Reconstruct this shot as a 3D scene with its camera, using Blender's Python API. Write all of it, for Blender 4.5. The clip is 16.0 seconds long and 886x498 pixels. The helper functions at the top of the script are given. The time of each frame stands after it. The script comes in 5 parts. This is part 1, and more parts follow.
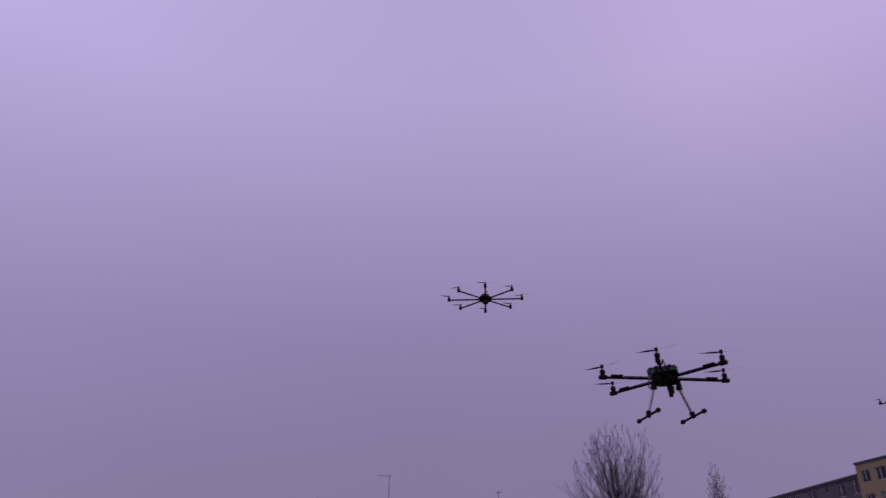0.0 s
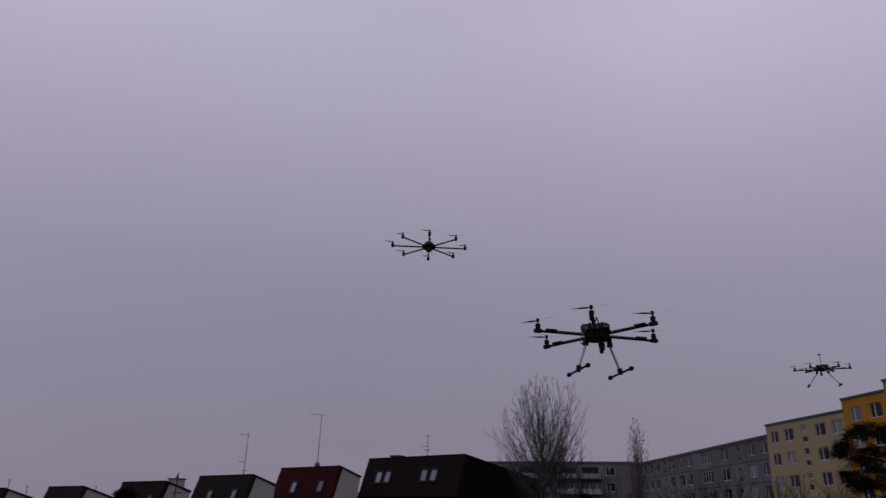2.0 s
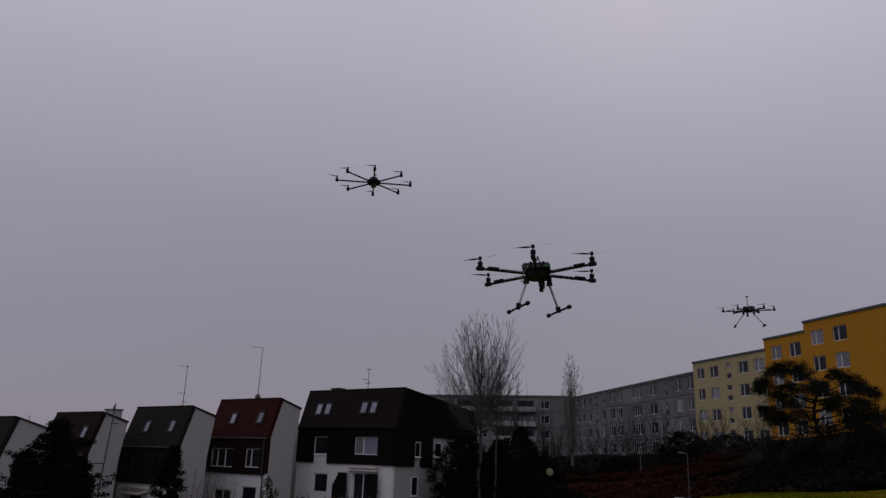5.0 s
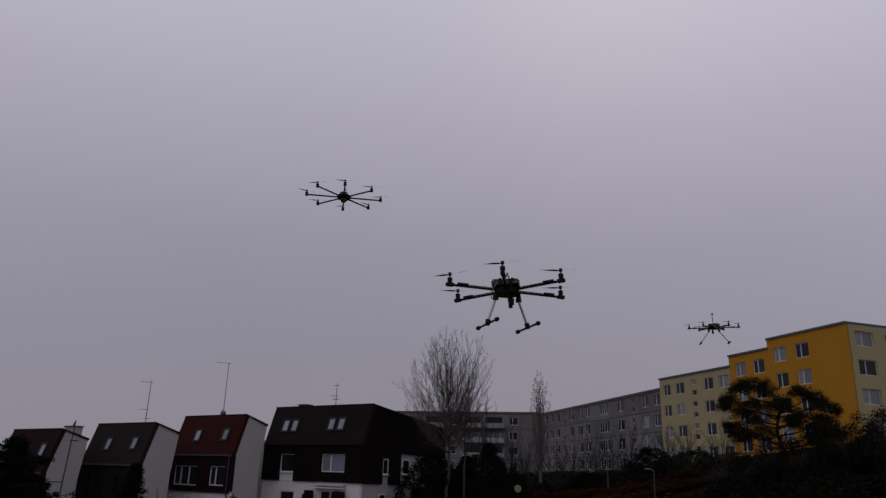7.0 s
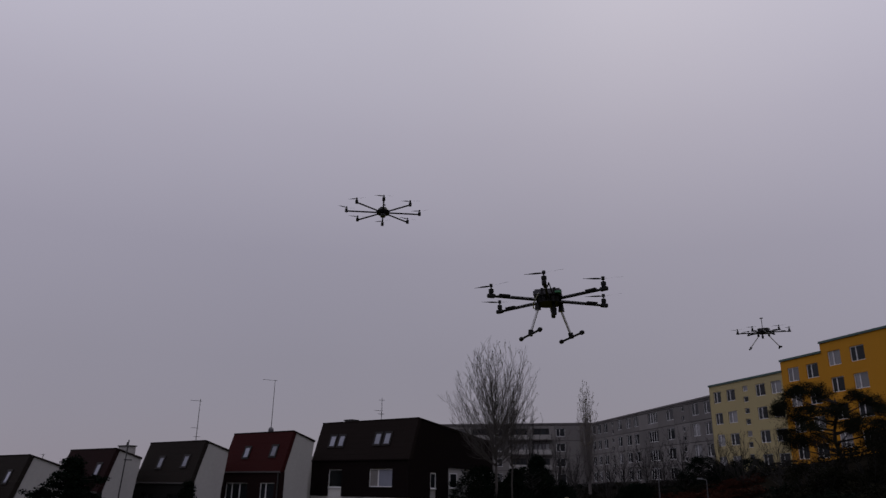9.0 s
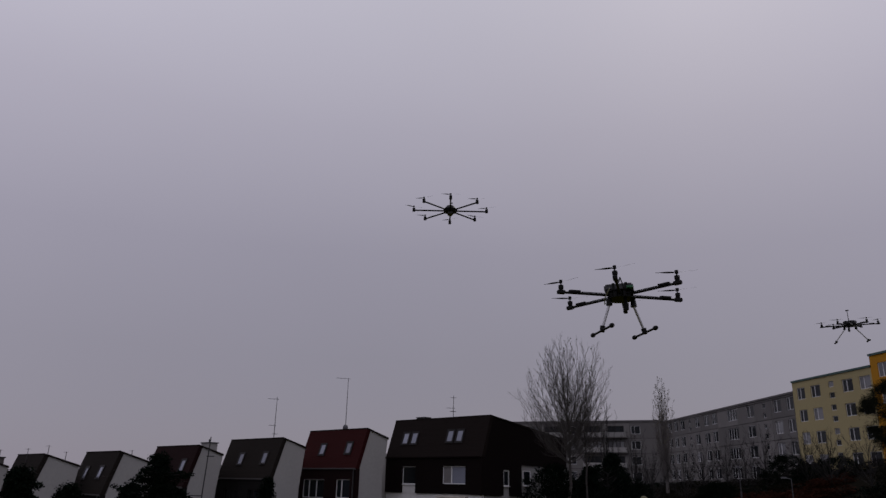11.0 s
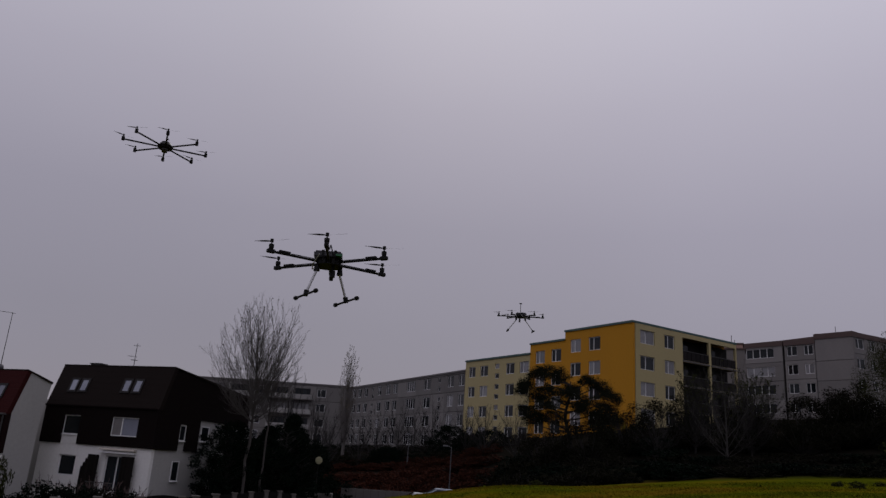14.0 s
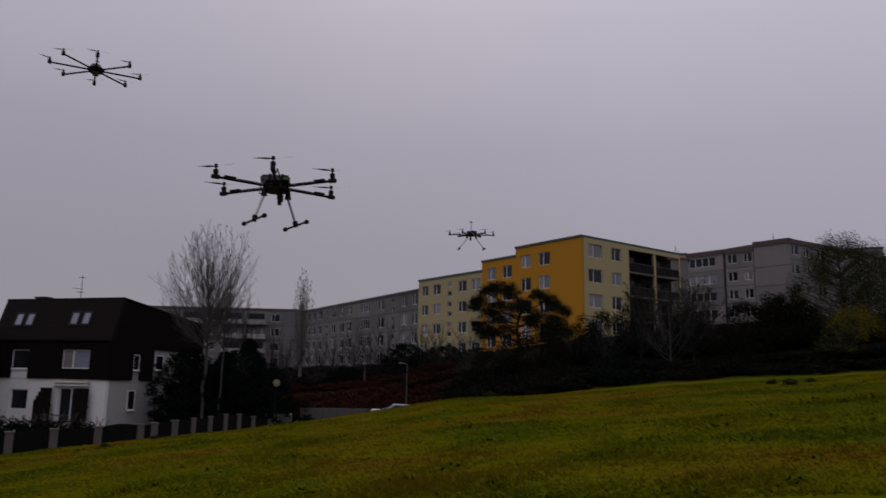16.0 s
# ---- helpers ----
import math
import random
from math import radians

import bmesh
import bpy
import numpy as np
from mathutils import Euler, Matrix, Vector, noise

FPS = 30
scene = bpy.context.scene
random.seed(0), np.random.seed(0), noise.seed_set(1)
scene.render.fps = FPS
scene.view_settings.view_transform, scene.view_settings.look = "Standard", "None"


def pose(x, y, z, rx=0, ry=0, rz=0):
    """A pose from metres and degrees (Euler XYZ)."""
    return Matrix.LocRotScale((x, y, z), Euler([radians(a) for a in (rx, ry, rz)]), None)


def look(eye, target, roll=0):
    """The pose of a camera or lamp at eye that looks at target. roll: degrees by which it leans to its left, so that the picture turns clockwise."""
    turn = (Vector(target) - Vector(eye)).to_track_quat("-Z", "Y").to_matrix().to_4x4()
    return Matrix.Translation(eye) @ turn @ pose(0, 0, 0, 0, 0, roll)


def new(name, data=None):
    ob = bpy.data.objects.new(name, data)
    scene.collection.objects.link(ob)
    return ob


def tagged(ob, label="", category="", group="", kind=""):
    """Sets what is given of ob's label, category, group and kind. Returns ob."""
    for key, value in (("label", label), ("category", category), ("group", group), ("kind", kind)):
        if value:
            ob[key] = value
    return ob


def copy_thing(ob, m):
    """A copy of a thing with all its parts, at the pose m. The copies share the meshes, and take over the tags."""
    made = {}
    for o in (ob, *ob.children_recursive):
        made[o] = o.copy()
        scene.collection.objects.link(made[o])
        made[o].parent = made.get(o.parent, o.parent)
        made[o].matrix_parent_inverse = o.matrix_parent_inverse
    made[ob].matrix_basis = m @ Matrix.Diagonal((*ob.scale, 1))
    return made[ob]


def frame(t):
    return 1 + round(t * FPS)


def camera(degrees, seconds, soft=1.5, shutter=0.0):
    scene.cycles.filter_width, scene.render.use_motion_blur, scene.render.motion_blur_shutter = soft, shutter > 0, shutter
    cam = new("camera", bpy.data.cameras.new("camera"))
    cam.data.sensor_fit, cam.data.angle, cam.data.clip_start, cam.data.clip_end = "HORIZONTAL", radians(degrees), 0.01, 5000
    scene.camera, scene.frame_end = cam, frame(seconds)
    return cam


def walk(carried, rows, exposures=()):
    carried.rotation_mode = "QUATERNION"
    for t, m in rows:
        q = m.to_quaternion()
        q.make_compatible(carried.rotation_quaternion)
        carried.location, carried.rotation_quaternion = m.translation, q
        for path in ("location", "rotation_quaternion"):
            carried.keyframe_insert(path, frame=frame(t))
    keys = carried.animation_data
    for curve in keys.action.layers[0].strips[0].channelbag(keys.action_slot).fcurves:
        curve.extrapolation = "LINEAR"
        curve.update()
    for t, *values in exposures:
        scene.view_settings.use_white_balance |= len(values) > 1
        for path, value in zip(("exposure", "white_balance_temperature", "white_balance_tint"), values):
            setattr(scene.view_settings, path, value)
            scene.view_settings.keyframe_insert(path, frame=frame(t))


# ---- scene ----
cam = camera(62.28, 16.0, soft=1.4, shutter=0.3)
EYE = (0.0, 0.0, 1.6)
# seconds, yaw, pitch, roll of a camera held in one spot on the meadow
TURNS = [
    (0.0, 1.28, 24.88, 0.13),
    (0.5, 4.62, 23.92, -0.25),
    (1.0, 4.01, 25.71, -0.97),
    (1.5, 0.35, 24.69, -1.24),
    (2.0, -4.21, 20.82, -1.90),
    (2.5, -7.26, 20.38, -1.86),
    (3.0, -9.40, 19.75, -2.78),
    (3.5, -7.56, 18.44, -4.64),
    (4.0, -9.10, 16.60, -3.74),
    (4.5, -8.44, 15.90, -2.13),
    (7.0, -11.19, 17.34, -1.71),
    (7.5, -11.65, 17.24, -1.37),
    (8.0, -11.71, 17.02, -1.09),
    (8.5, -9.72, 17.04, -0.78),
    (9.0, -7.64, 18.22, -0.88),
    (11.5, -0.96, 17.67, -1.47),
    (12.0, -0.04, 17.05, -1.75),
    (12.5, -0.02, 16.20, -1.84),
    (13.0, -0.66, 15.89, -3.40),
    (13.2, -4.45, 14.48, -4.48),
    (13.3, -8.76, 15.06, -5.70),
    (13.5, -18.52, 16.73, -5.30),
    (14.0, -25.97, 16.07, -3.67),
    (14.5, -25.30, 14.72, -3.37),
    (15.0, -24.75, 13.60, -3.67),
    (15.5, -25.26, 12.51, -2.20),
    (16.0, -29.33, 9.97, -1.05),
]
EXPOSURES = [
    (0.0, -0.40, 5720, 54), (0.5, -0.37, 5900, 42), (1.0, -0.37, 6000, 33), (1.5, -0.36, 6150, 28), (2.0, -0.28, 6200, 20),
    (3.3, -0.20, 6280, 15), (4.0, -0.19, 6400, 10), (7.0, -0.1, 6450, 9), (12.5, -0.12, 6450, 8), (14.5, -0.08, 6500, 8), (15.5, -0.02, 6550, 8), (16.0, 0.06, 6600, 8),
]
walk(cam, [(t, pose(*EYE, 90 + p, r, y)) for t, y, p, r in TURNS], EXPOSURES)

# ---- overcast sky and a weak, broad sun ----
SUN_EL, SUN_AZ = 38.0, 25.0


def build_sky():
    world = bpy.data.worlds.new("overcast_sky")
    scene.world = world
    world.use_nodes = True
    nt = world.node_tree
    nt.nodes.clear()
    out = nt.nodes.new("ShaderNodeOutputWorld")
    bg = nt.nodes.new("ShaderNodeBackground")
    sky = nt.nodes.new("ShaderNodeTexSky")
    sky.sky_type = "NISHITA"
    sky.sun_disc = False
    sky.sun_elevation = radians(SUN_EL)
    sky.sun_rotation = radians(SUN_AZ)
    dim = nt.nodes.new("ShaderNodeMix")
    dim.data_type, dim.blend_type = "RGBA", "MULTIPLY"
    dim.inputs["Factor"].default_value = 1.0
    dim.inputs["B"].default_value = (0.1, 0.1, 0.1, 1)
    nt.links.new(sky.outputs[0], dim.inputs["A"])
    tc = nt.nodes.new("ShaderNodeTexCoord")
    sep = nt.nodes.new("ShaderNodeSeparateXYZ")
    nt.links.new(tc.outputs["Generated"], sep.inputs[0])
    ramp = nt.nodes.new("ShaderNodeValToRGB")
    cr = ramp.color_ramp
    cr.elements[0].position, cr.elements[0].color = 0.0, (0.26, 0.235, 0.29, 1)
    cr.elements[1].position, cr.elements[1].color = 1.0, (0.66, 0.62, 0.72, 1)
    for p, c in ((0.16, (0.285, 0.262, 0.32, 1)), (0.30, (0.33, 0.305, 0.375, 1)), (0.45, (0.43, 0.40, 0.48, 1)), (0.60, (0.56, 0.53, 0.62, 1))):
        e = cr.elements.new(p)
        e.color = c
    nt.links.new(sep.outputs["Z"], ramp.inputs[0])
    noise_n = nt.nodes.new("ShaderNodeTexNoise")
    noise_n.inputs["Scale"].default_value = 1.7
    noise_n.inputs["Detail"].default_value = 3.0
    noise_n.inputs["Roughness"].default_value = 0.45
    nt.links.new(tc.outputs["Generated"], noise_n.inputs["Vector"])
    rng = nt.nodes.new("ShaderNodeMapRange")
    rng.inputs["From Min"].default_value, rng.inputs["From Max"].default_value = 0.3, 0.7
    rng.inputs["To Min"].default_value, rng.inputs["To Max"].default_value = 0.965, 1.035
    nt.links.new(noise_n.outputs["Fac"], rng.inputs["Value"])
    cloud = nt.nodes.new("ShaderNodeMix")
    cloud.data_type, cloud.blend_type = "RGBA", "MULTIPLY"
    cloud.inputs["Factor"].default_value = 1.0
    nt.links.new(ramp.outputs["Color"], cloud.inputs["A"])
    nt.links.new(rng.outputs["Result"], cloud.inputs["B"])
    # sky tone by heading, dimmest to the north, standing in for uneven camera exposure
    flat = nt.nodes.new("ShaderNodeVectorMath")
    flat.operation = "MULTIPLY"
    flat.inputs[1].default_value = (1, 1, 0)
    nt.links.new(tc.outputs["Generated"], flat.inputs[0])
    unit = nt.nodes.new("ShaderNodeVectorMath")
    unit.operation = "NORMALIZE"
    nt.links.new(flat.outputs["Vector"], unit.inputs[0])
    north = nt.nodes.new("ShaderNodeVectorMath")
    north.operation = "DOT_PRODUCT"
    north.inputs[1].default_value = (math.sin(radians(8)), math.cos(radians(8)), 0)
    nt.links.new(unit.outputs["Vector"], north.inputs[0])
    half = nt.nodes.new("ShaderNodeMath")
    half.operation = "MULTIPLY_ADD"
    half.inputs[1].default_value, half.inputs[2].default_value = 0.5, 0.5
    nt.links.new(north.outputs["Value"], half.inputs[0])
    thick = nt.nodes.new("ShaderNodeValToRGB")
    tr = thick.color_ramp
    tr.elements[0].position, tr.elements[0].color = 0.0, (0.98, 0.98, 0.98, 1)
    tr.elements[1].position, tr.elements[1].color = 1.0, (0.93, 0.93, 0.93, 1)
    for at, v in ((0.45, 1.0), (0.78, 1.2), (0.9, 1.08)):
        tr.elements.new(at).color = (v, v, v, 1)
    nt.links.new(half.outputs[0], thick.inputs[0])
    bank = nt.nodes.new("ShaderNodeMix")
    bank.data_type, bank.blend_type = "RGBA", "MULTIPLY"
    bank.inputs["Factor"].default_value = 1.0
    nt.links.new(cloud.outputs["Result"], bank.inputs["A"])
    nt.links.new(thick.outputs["Color"], bank.inputs["B"])
    mix = nt.nodes.new("ShaderNodeMix")
    mix.data_type = "RGBA"
    mix.inputs["Factor"].default_value = 0.96
    nt.links.new(dim.outputs["Result"], mix.inputs["A"])
    nt.links.new(bank.outputs["Result"], mix.inputs["B"])
    nt.links.new(mix.outputs["Result"], bg.inputs["Color"])
    bg.inputs["Strength"].default_value = 1.0
    nt.links.new(bg.outputs[0], out.inputs[0])
    lamp = bpy.data.lights.new("sun", "SUN")
    lamp.energy, lamp.angle, lamp.color = 0.5, radians(25), (1.0, 0.96, 0.92)
    sun = new("sun", lamp)
    a, e = radians(SUN_AZ), radians(SUN_EL)
    d = Vector((math.sin(a) * math.cos(e), math.cos(a) * math.cos(e), math.sin(e)))
    sun.matrix_world = look(d * 50, (0, 0, 0))


build_sky()


# ---- materials ----
def material(name, base, rough=0.8, metal=0.0, grain=8.0, amount=0.18, bump=0.15, stain=0.0, stain_scale=0.4, island=0.0, obj_random=0.0, spec=0.5):
    """A two-scale procedural surface: fine grain and broad stains over a base colour."""
    m = bpy.data.materials.new(name)
    m.use_nodes = True
    nt = m.node_tree
    b = nt.nodes["Principled BSDF"]
    b.inputs["Roughness"].default_value = rough
    b.inputs["Metallic"].default_value = metal
    b.inputs["Specular IOR Level"].default_value = spec
    tc = nt.nodes.new("ShaderNodeTexCoord")
    n1 = nt.nodes.new("ShaderNodeTexNoise")
    n1.inputs["Scale"].default_value, n1.inputs["Detail"].default_value = grain, 6
    nt.links.new(tc.outputs["Object"], n1.inputs["Vector"])
    n2 = nt.nodes.new("ShaderNodeTexNoise")
    n2.inputs["Scale"].default_value, n2.inputs["Detail"].default_value = stain_scale, 4
    mp = nt.nodes.new("ShaderNodeMapping")
    mp.inputs["Scale"].default_value = (1, 1, 0.35)
    nt.links.new(tc.outputs["Object"], mp.inputs["Vector"])
    nt.links.new(mp.outputs["Vector"], n2.inputs["Vector"])
    total = nt.nodes.new("ShaderNodeMath")
    total.operation = "MULTIPLY_ADD"
    total.inputs[1].default_value, total.inputs[2].default_value = 2 * amount, 1 - amount - stain
    nt.links.new(n1.outputs["Fac"], total.inputs[0])
    add = nt.nodes.new("ShaderNodeMath")
    add.operation = "MULTIPLY_ADD"
    add.inputs[1].default_value = 2 * stain
    nt.links.new(n2.outputs["Fac"], add.inputs[0])
    nt.links.new(total.outputs[0], add.inputs[2])
    last = add.outputs[0]
    for kind, weight in (("island", island), ("object", obj_random)):
        if weight:
            g = nt.nodes.new("ShaderNodeNewGeometry" if kind == "island" else "ShaderNodeObjectInfo")
            q = nt.nodes.new("ShaderNodeMath")
            q.operation = "MULTIPLY_ADD"
            q.inputs[1].default_value, q.inputs[2].default_value = 2 * weight, 1 - weight
            nt.links.new(g.outputs["Random Per Island" if kind == "island" else "Random"], q.inputs[0])
            w = nt.nodes.new("ShaderNodeMath")
            w.operation = "MULTIPLY"
            nt.links.new(last, w.inputs[0])
            nt.links.new(q.outputs[0], w.inputs[1])
            last = w.outputs[0]
    col = nt.nodes.new("ShaderNodeMix")
    col.data_type, col.blend_type = "RGBA", "MULTIPLY"
    col.inputs["Factor"].default_value = 1.0
    col.inputs["A"].default_value = (*base, 1)
    nt.links.new(last, col.inputs["B"])
    nt.links.new(col.outputs["Result"], b.inputs["Base Color"])
    if bump:
        bp = nt.nodes.new("ShaderNodeBump")
        bp.inputs["Strength"].default_value, bp.inputs["Distance"].default_value = bump, 0.02
        nt.links.new(n1.outputs["Fac"], bp.inputs["Height"])
        nt.links.new(bp.outputs[0], b.inputs["Normal"])
    return m


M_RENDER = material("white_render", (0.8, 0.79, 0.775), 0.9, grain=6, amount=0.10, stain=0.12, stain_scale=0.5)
# white render again, its colour halved to paint the house sides' shade
M_SIDE = material("shaded_white_render", (0.40, 0.395, 0.385), 0.9, grain=5, amount=0.10, stain=0.15, stain_scale=0.5)
M_BROWN = material("dark_brown_cladding", (0.009, 0.006, 0.006), 0.75, grain=10, amount=0.25, stain=0.15, spec=0.04)
M_BROWN_ROOF = material("brown_bitumen_roof", (0.014, 0.01, 0.009), 0.85, grain=14, amount=0.3, stain=0.15, spec=0.08)
M_BLACKISH = material("black_brown_cladding", (0.014, 0.013, 0.013), 0.8, grain=10, amount=0.25, stain=0.15, spec=0.08)
M_GREY_ROOF = material("charcoal_roof", (0.019, 0.0155, 0.0135), 0.85, grain=14, amount=0.3, stain=0.15, spec=0.08)
M_RED_ROOF = material("dark_red_roof", (0.036, 0.0065, 0.0065), 0.8, grain=14, amount=0.25, stain=0.12, spec=0.08)
M_RED_CLAD = material("dark_red_cladding", (0.014, 0.006, 0.006), 0.8, grain=10, amount=0.25, stain=0.12, spec=0.08)
M_TRIM = material("dark_metal_trim", (0.03, 0.03, 0.03), 0.5, grain=20, amount=0.15)
M_WHITE = material("white_window_frame", (0.78, 0.78, 0.79), 0.5, grain=12, amount=0.06, bump=0.03)
M_DARKFRAME = material("dark_window_frame", (0.02, 0.018, 0.018), 0.5, grain=12, amount=0.1, spec=0.12)
M_GLASS = material("window_glass", (0.012, 0.015, 0.018), 0.06, grain=0.6, amount=0.4, bump=0.0, obj_random=0.5, spec=0.22)
# curtain tone, lightened further to paint sky reflected in the block windows
M_CURTAIN = material("curtained_sky_toned_glass", (0.2, 0.2, 0.21), 0.12, grain=3.0, amount=0.25, bump=0.0, obj_random=0.3)
M_YELLOW = material("ochre_yellow_render", (0.5, 0.225, 0.005), 0.9, grain=5, amount=0.08, stain=0.08, stain_scale=0.25)
M_CREAM = material("cream_render", (0.42, 0.355, 0.18), 0.9, grain=5, amount=0.08, stain=0.08, stain_scale=0.25)
M_PANEL = material("grey_concrete_panel", (0.172, 0.163, 0.158), 0.9, grain=4, amount=0.12, stain=0.2, stain_scale=0.3, obj_random=0.22)
M_PANEL_B = material("warm_grey_concrete_panel", (0.215, 0.203, 0.198), 0.9, grain=4, amount=0.12, stain=0.2, stain_scale=0.3, obj_random=0.16)
M_JOINT = material("dark_panel_joint", (0.05, 0.045, 0.045), 0.9)
M_PARAPET = material("green_metal_parapet", (0.05, 0.10, 0.09), 0.6, grain=9, amount=0.15)
M_PARAPET_RED = material("brown_parapet", (0.095, 0.062, 0.056), 0.8, grain=9, amount=0.2)
# dark balcony panels, with the loggias' shade added to their colour
M_BALCONY = material("shaded_dark_balcony_panel", (0.014, 0.012, 0.012), 0.7, grain=9, amount=0.25, obj_random=0.3, spec=0.1)
M_BARK = material("grey_bark", (0.062, 0.056, 0.053), 0.95, grain=14, amount=0.3)
M_BIRCH = material("weathered_birch_bark", (0.045, 0.042, 0.039), 0.95, grain=9, amount=0.45)
M_TWIG = material("reddish_twig_bark", (0.11, 0.075, 0.07), 0.95, grain=10, amount=0.3)
M_BARK_PALE = material("pale_grey_bark", (0.12, 0.11, 0.105), 0.95, grain=14, amount=0.3)
M_LEAF_PALE = material("faded_yellow_leaves", (0.16, 0.145, 0.10), 0.9, grain=3, amount=0.3, island=0.4, spec=0)
# M_BARK_DARK and M_SHRUB: the thicket's inner shade is worked into these tones
M_BARK_DARK = material("dark_bark", (0.015, 0.0135, 0.0125), 0.95, grain=14, amount=0.3)
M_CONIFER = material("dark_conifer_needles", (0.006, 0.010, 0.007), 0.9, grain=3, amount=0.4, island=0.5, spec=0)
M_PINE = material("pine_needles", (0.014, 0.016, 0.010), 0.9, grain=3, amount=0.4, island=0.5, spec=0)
M_SHRUB = material("shaded_autumn_shrub_leaves", (0.012, 0.012, 0.008), 0.9, grain=3, amount=0.4, island=0.6, spec=0)
M_RUST = material("russet_shrub_leaves", (0.046, 0.018, 0.012), 0.9, grain=3, amount=0.4, island=0.6, spec=0)
M_GOLD = material("yellow_autumn_leaves", (0.12, 0.098, 0.012), 0.9, grain=3, amount=0.4, island=0.5, spec=0)
M_OLIVE = material("olive_leaves", (0.034, 0.038, 0.014), 0.9, grain=3, amount=0.4, island=0.5, spec=0)
M_BLACK = material("black_carbon", (0.01, 0.01, 0.011), 0.45, grain=40, amount=0.2, bump=0.05, spec=0.1)
M_BLACKM = material("black_plastic", (0.013, 0.013, 0.014), 0.55, grain=30, amount=0.15, bump=0.05, spec=0.12)
M_ALU = material("brushed_aluminium", (0.45, 0.45, 0.46), 0.4, 0.8, grain=30, amount=0.15, bump=0.05)
M_GREEN = material("green_circuit_board", (0.03, 0.16, 0.07), 0.5, grain=30, amount=0.2)
M_WIRE = material("pale_wire", (0.35, 0.36, 0.34), 0.5)
M_CONCRETE = material("concrete_post", (0.105, 0.095, 0.09), 0.9, grain=12, amount=0.2, stain=0.15)
M_METAL = material("galvanised_pole", (0.11, 0.11, 0.12), 0.5, 0.6, grain=20, amount=0.15)
M_ASPHALT = material("asphalt", (0.05, 0.05, 0.052), 0.9, grain=30, amount=0.3)

# pale blue base colour paints reflected sky into roof windows and one casement
M_SKYGLASS = material("sky_toned_glass", (0.25, 0.265, 0.33), 0.08, grain=0.8, amount=0.3, bump=0.0, obj_random=0.4)
M_MAROON_ROOF = material("maroon_roof", (0.018, 0.008, 0.008), 0.85, grain=14, amount=0.3, stain=0.15, spec=0.08)
M_CURTAIN_PALE = material("pale_curtain_pane", (0.20, 0.19, 0.19), 0.2, grain=3.0, amount=0.2, bump=0.0)
M_GUTTER = material("grey_zinc_gutter", (0.1, 0.095, 0.095), 0.5, 0.3, grain=12, amount=0.2)
M_AWNING = material("pale_awning_cloth", (0.55, 0.50, 0.45), 0.9, grain=10, amount=0.12)
M_WOOD = material("dark_stained_wood", (0.010, 0.008, 0.007), 0.8, grain=12, amount=0.3, obj_random=0.3, spec=0.1)
M_FENCE = material("dark_fence_slat", (0.008, 0.008, 0.008), 0.8, grain=12, amount=0.3, island=0.3, spec=0.1)
M_PARAPET_GREY = material("grey_roof_edge", (0.16, 0.15, 0.15), 0.8, grain=9, amount=0.2)
M_PALE = material("pale_painted_panel", (0.33, 0.32, 0.31), 0.8, grain=7, amount=0.15, stain=0.15, obj_random=0.2)
M_MIRROR = material("yellowed_plastic_disc", (0.26, 0.25, 0.15), 0.5, grain=9, amount=0.2)
M_PINK = material("pinkish_render", (0.42, 0.27, 0.22), 0.9, grain=6, amount=0.1, stain=0.1)
# shade of the recess is put into this near-black wall colour
M_LOGGIA = material("shaded_loggia_wall", (0.016, 0.015, 0.015), 0.9, grain=6, amount=0.2, stain=0.2, obj_random=0.4, spec=0.1)
M_TYRE = material("black_rubber", (0.02, 0.02, 0.02), 0.85)
M_CARWHITE = material("white_car_paint", (0.62, 0.63, 0.65), 0.3, grain=4, amount=0.05, bump=0.0)
M_CARBLUE = material("blue_grey_car_paint", (0.30, 0.34, 0.40), 0.3, grain=4, amount=0.05, bump=0.0)
M_BATTERY = material("dark_battery_wrap", (0.03, 0.03, 0.036), 0.4, grain=20, amount=0.2)
M_STRAW = material("straw_blade", (0.1, 0.078, 0.007), 0.9, grain=0.5, amount=0.3, bump=0.0, island=0.35, spec=0)
M_WEED = material("weed_leaf", (0.055, 0.075, 0.006), 0.85, grain=1.0, amount=0.3, bump=0.0, island=0.4, spec=0)


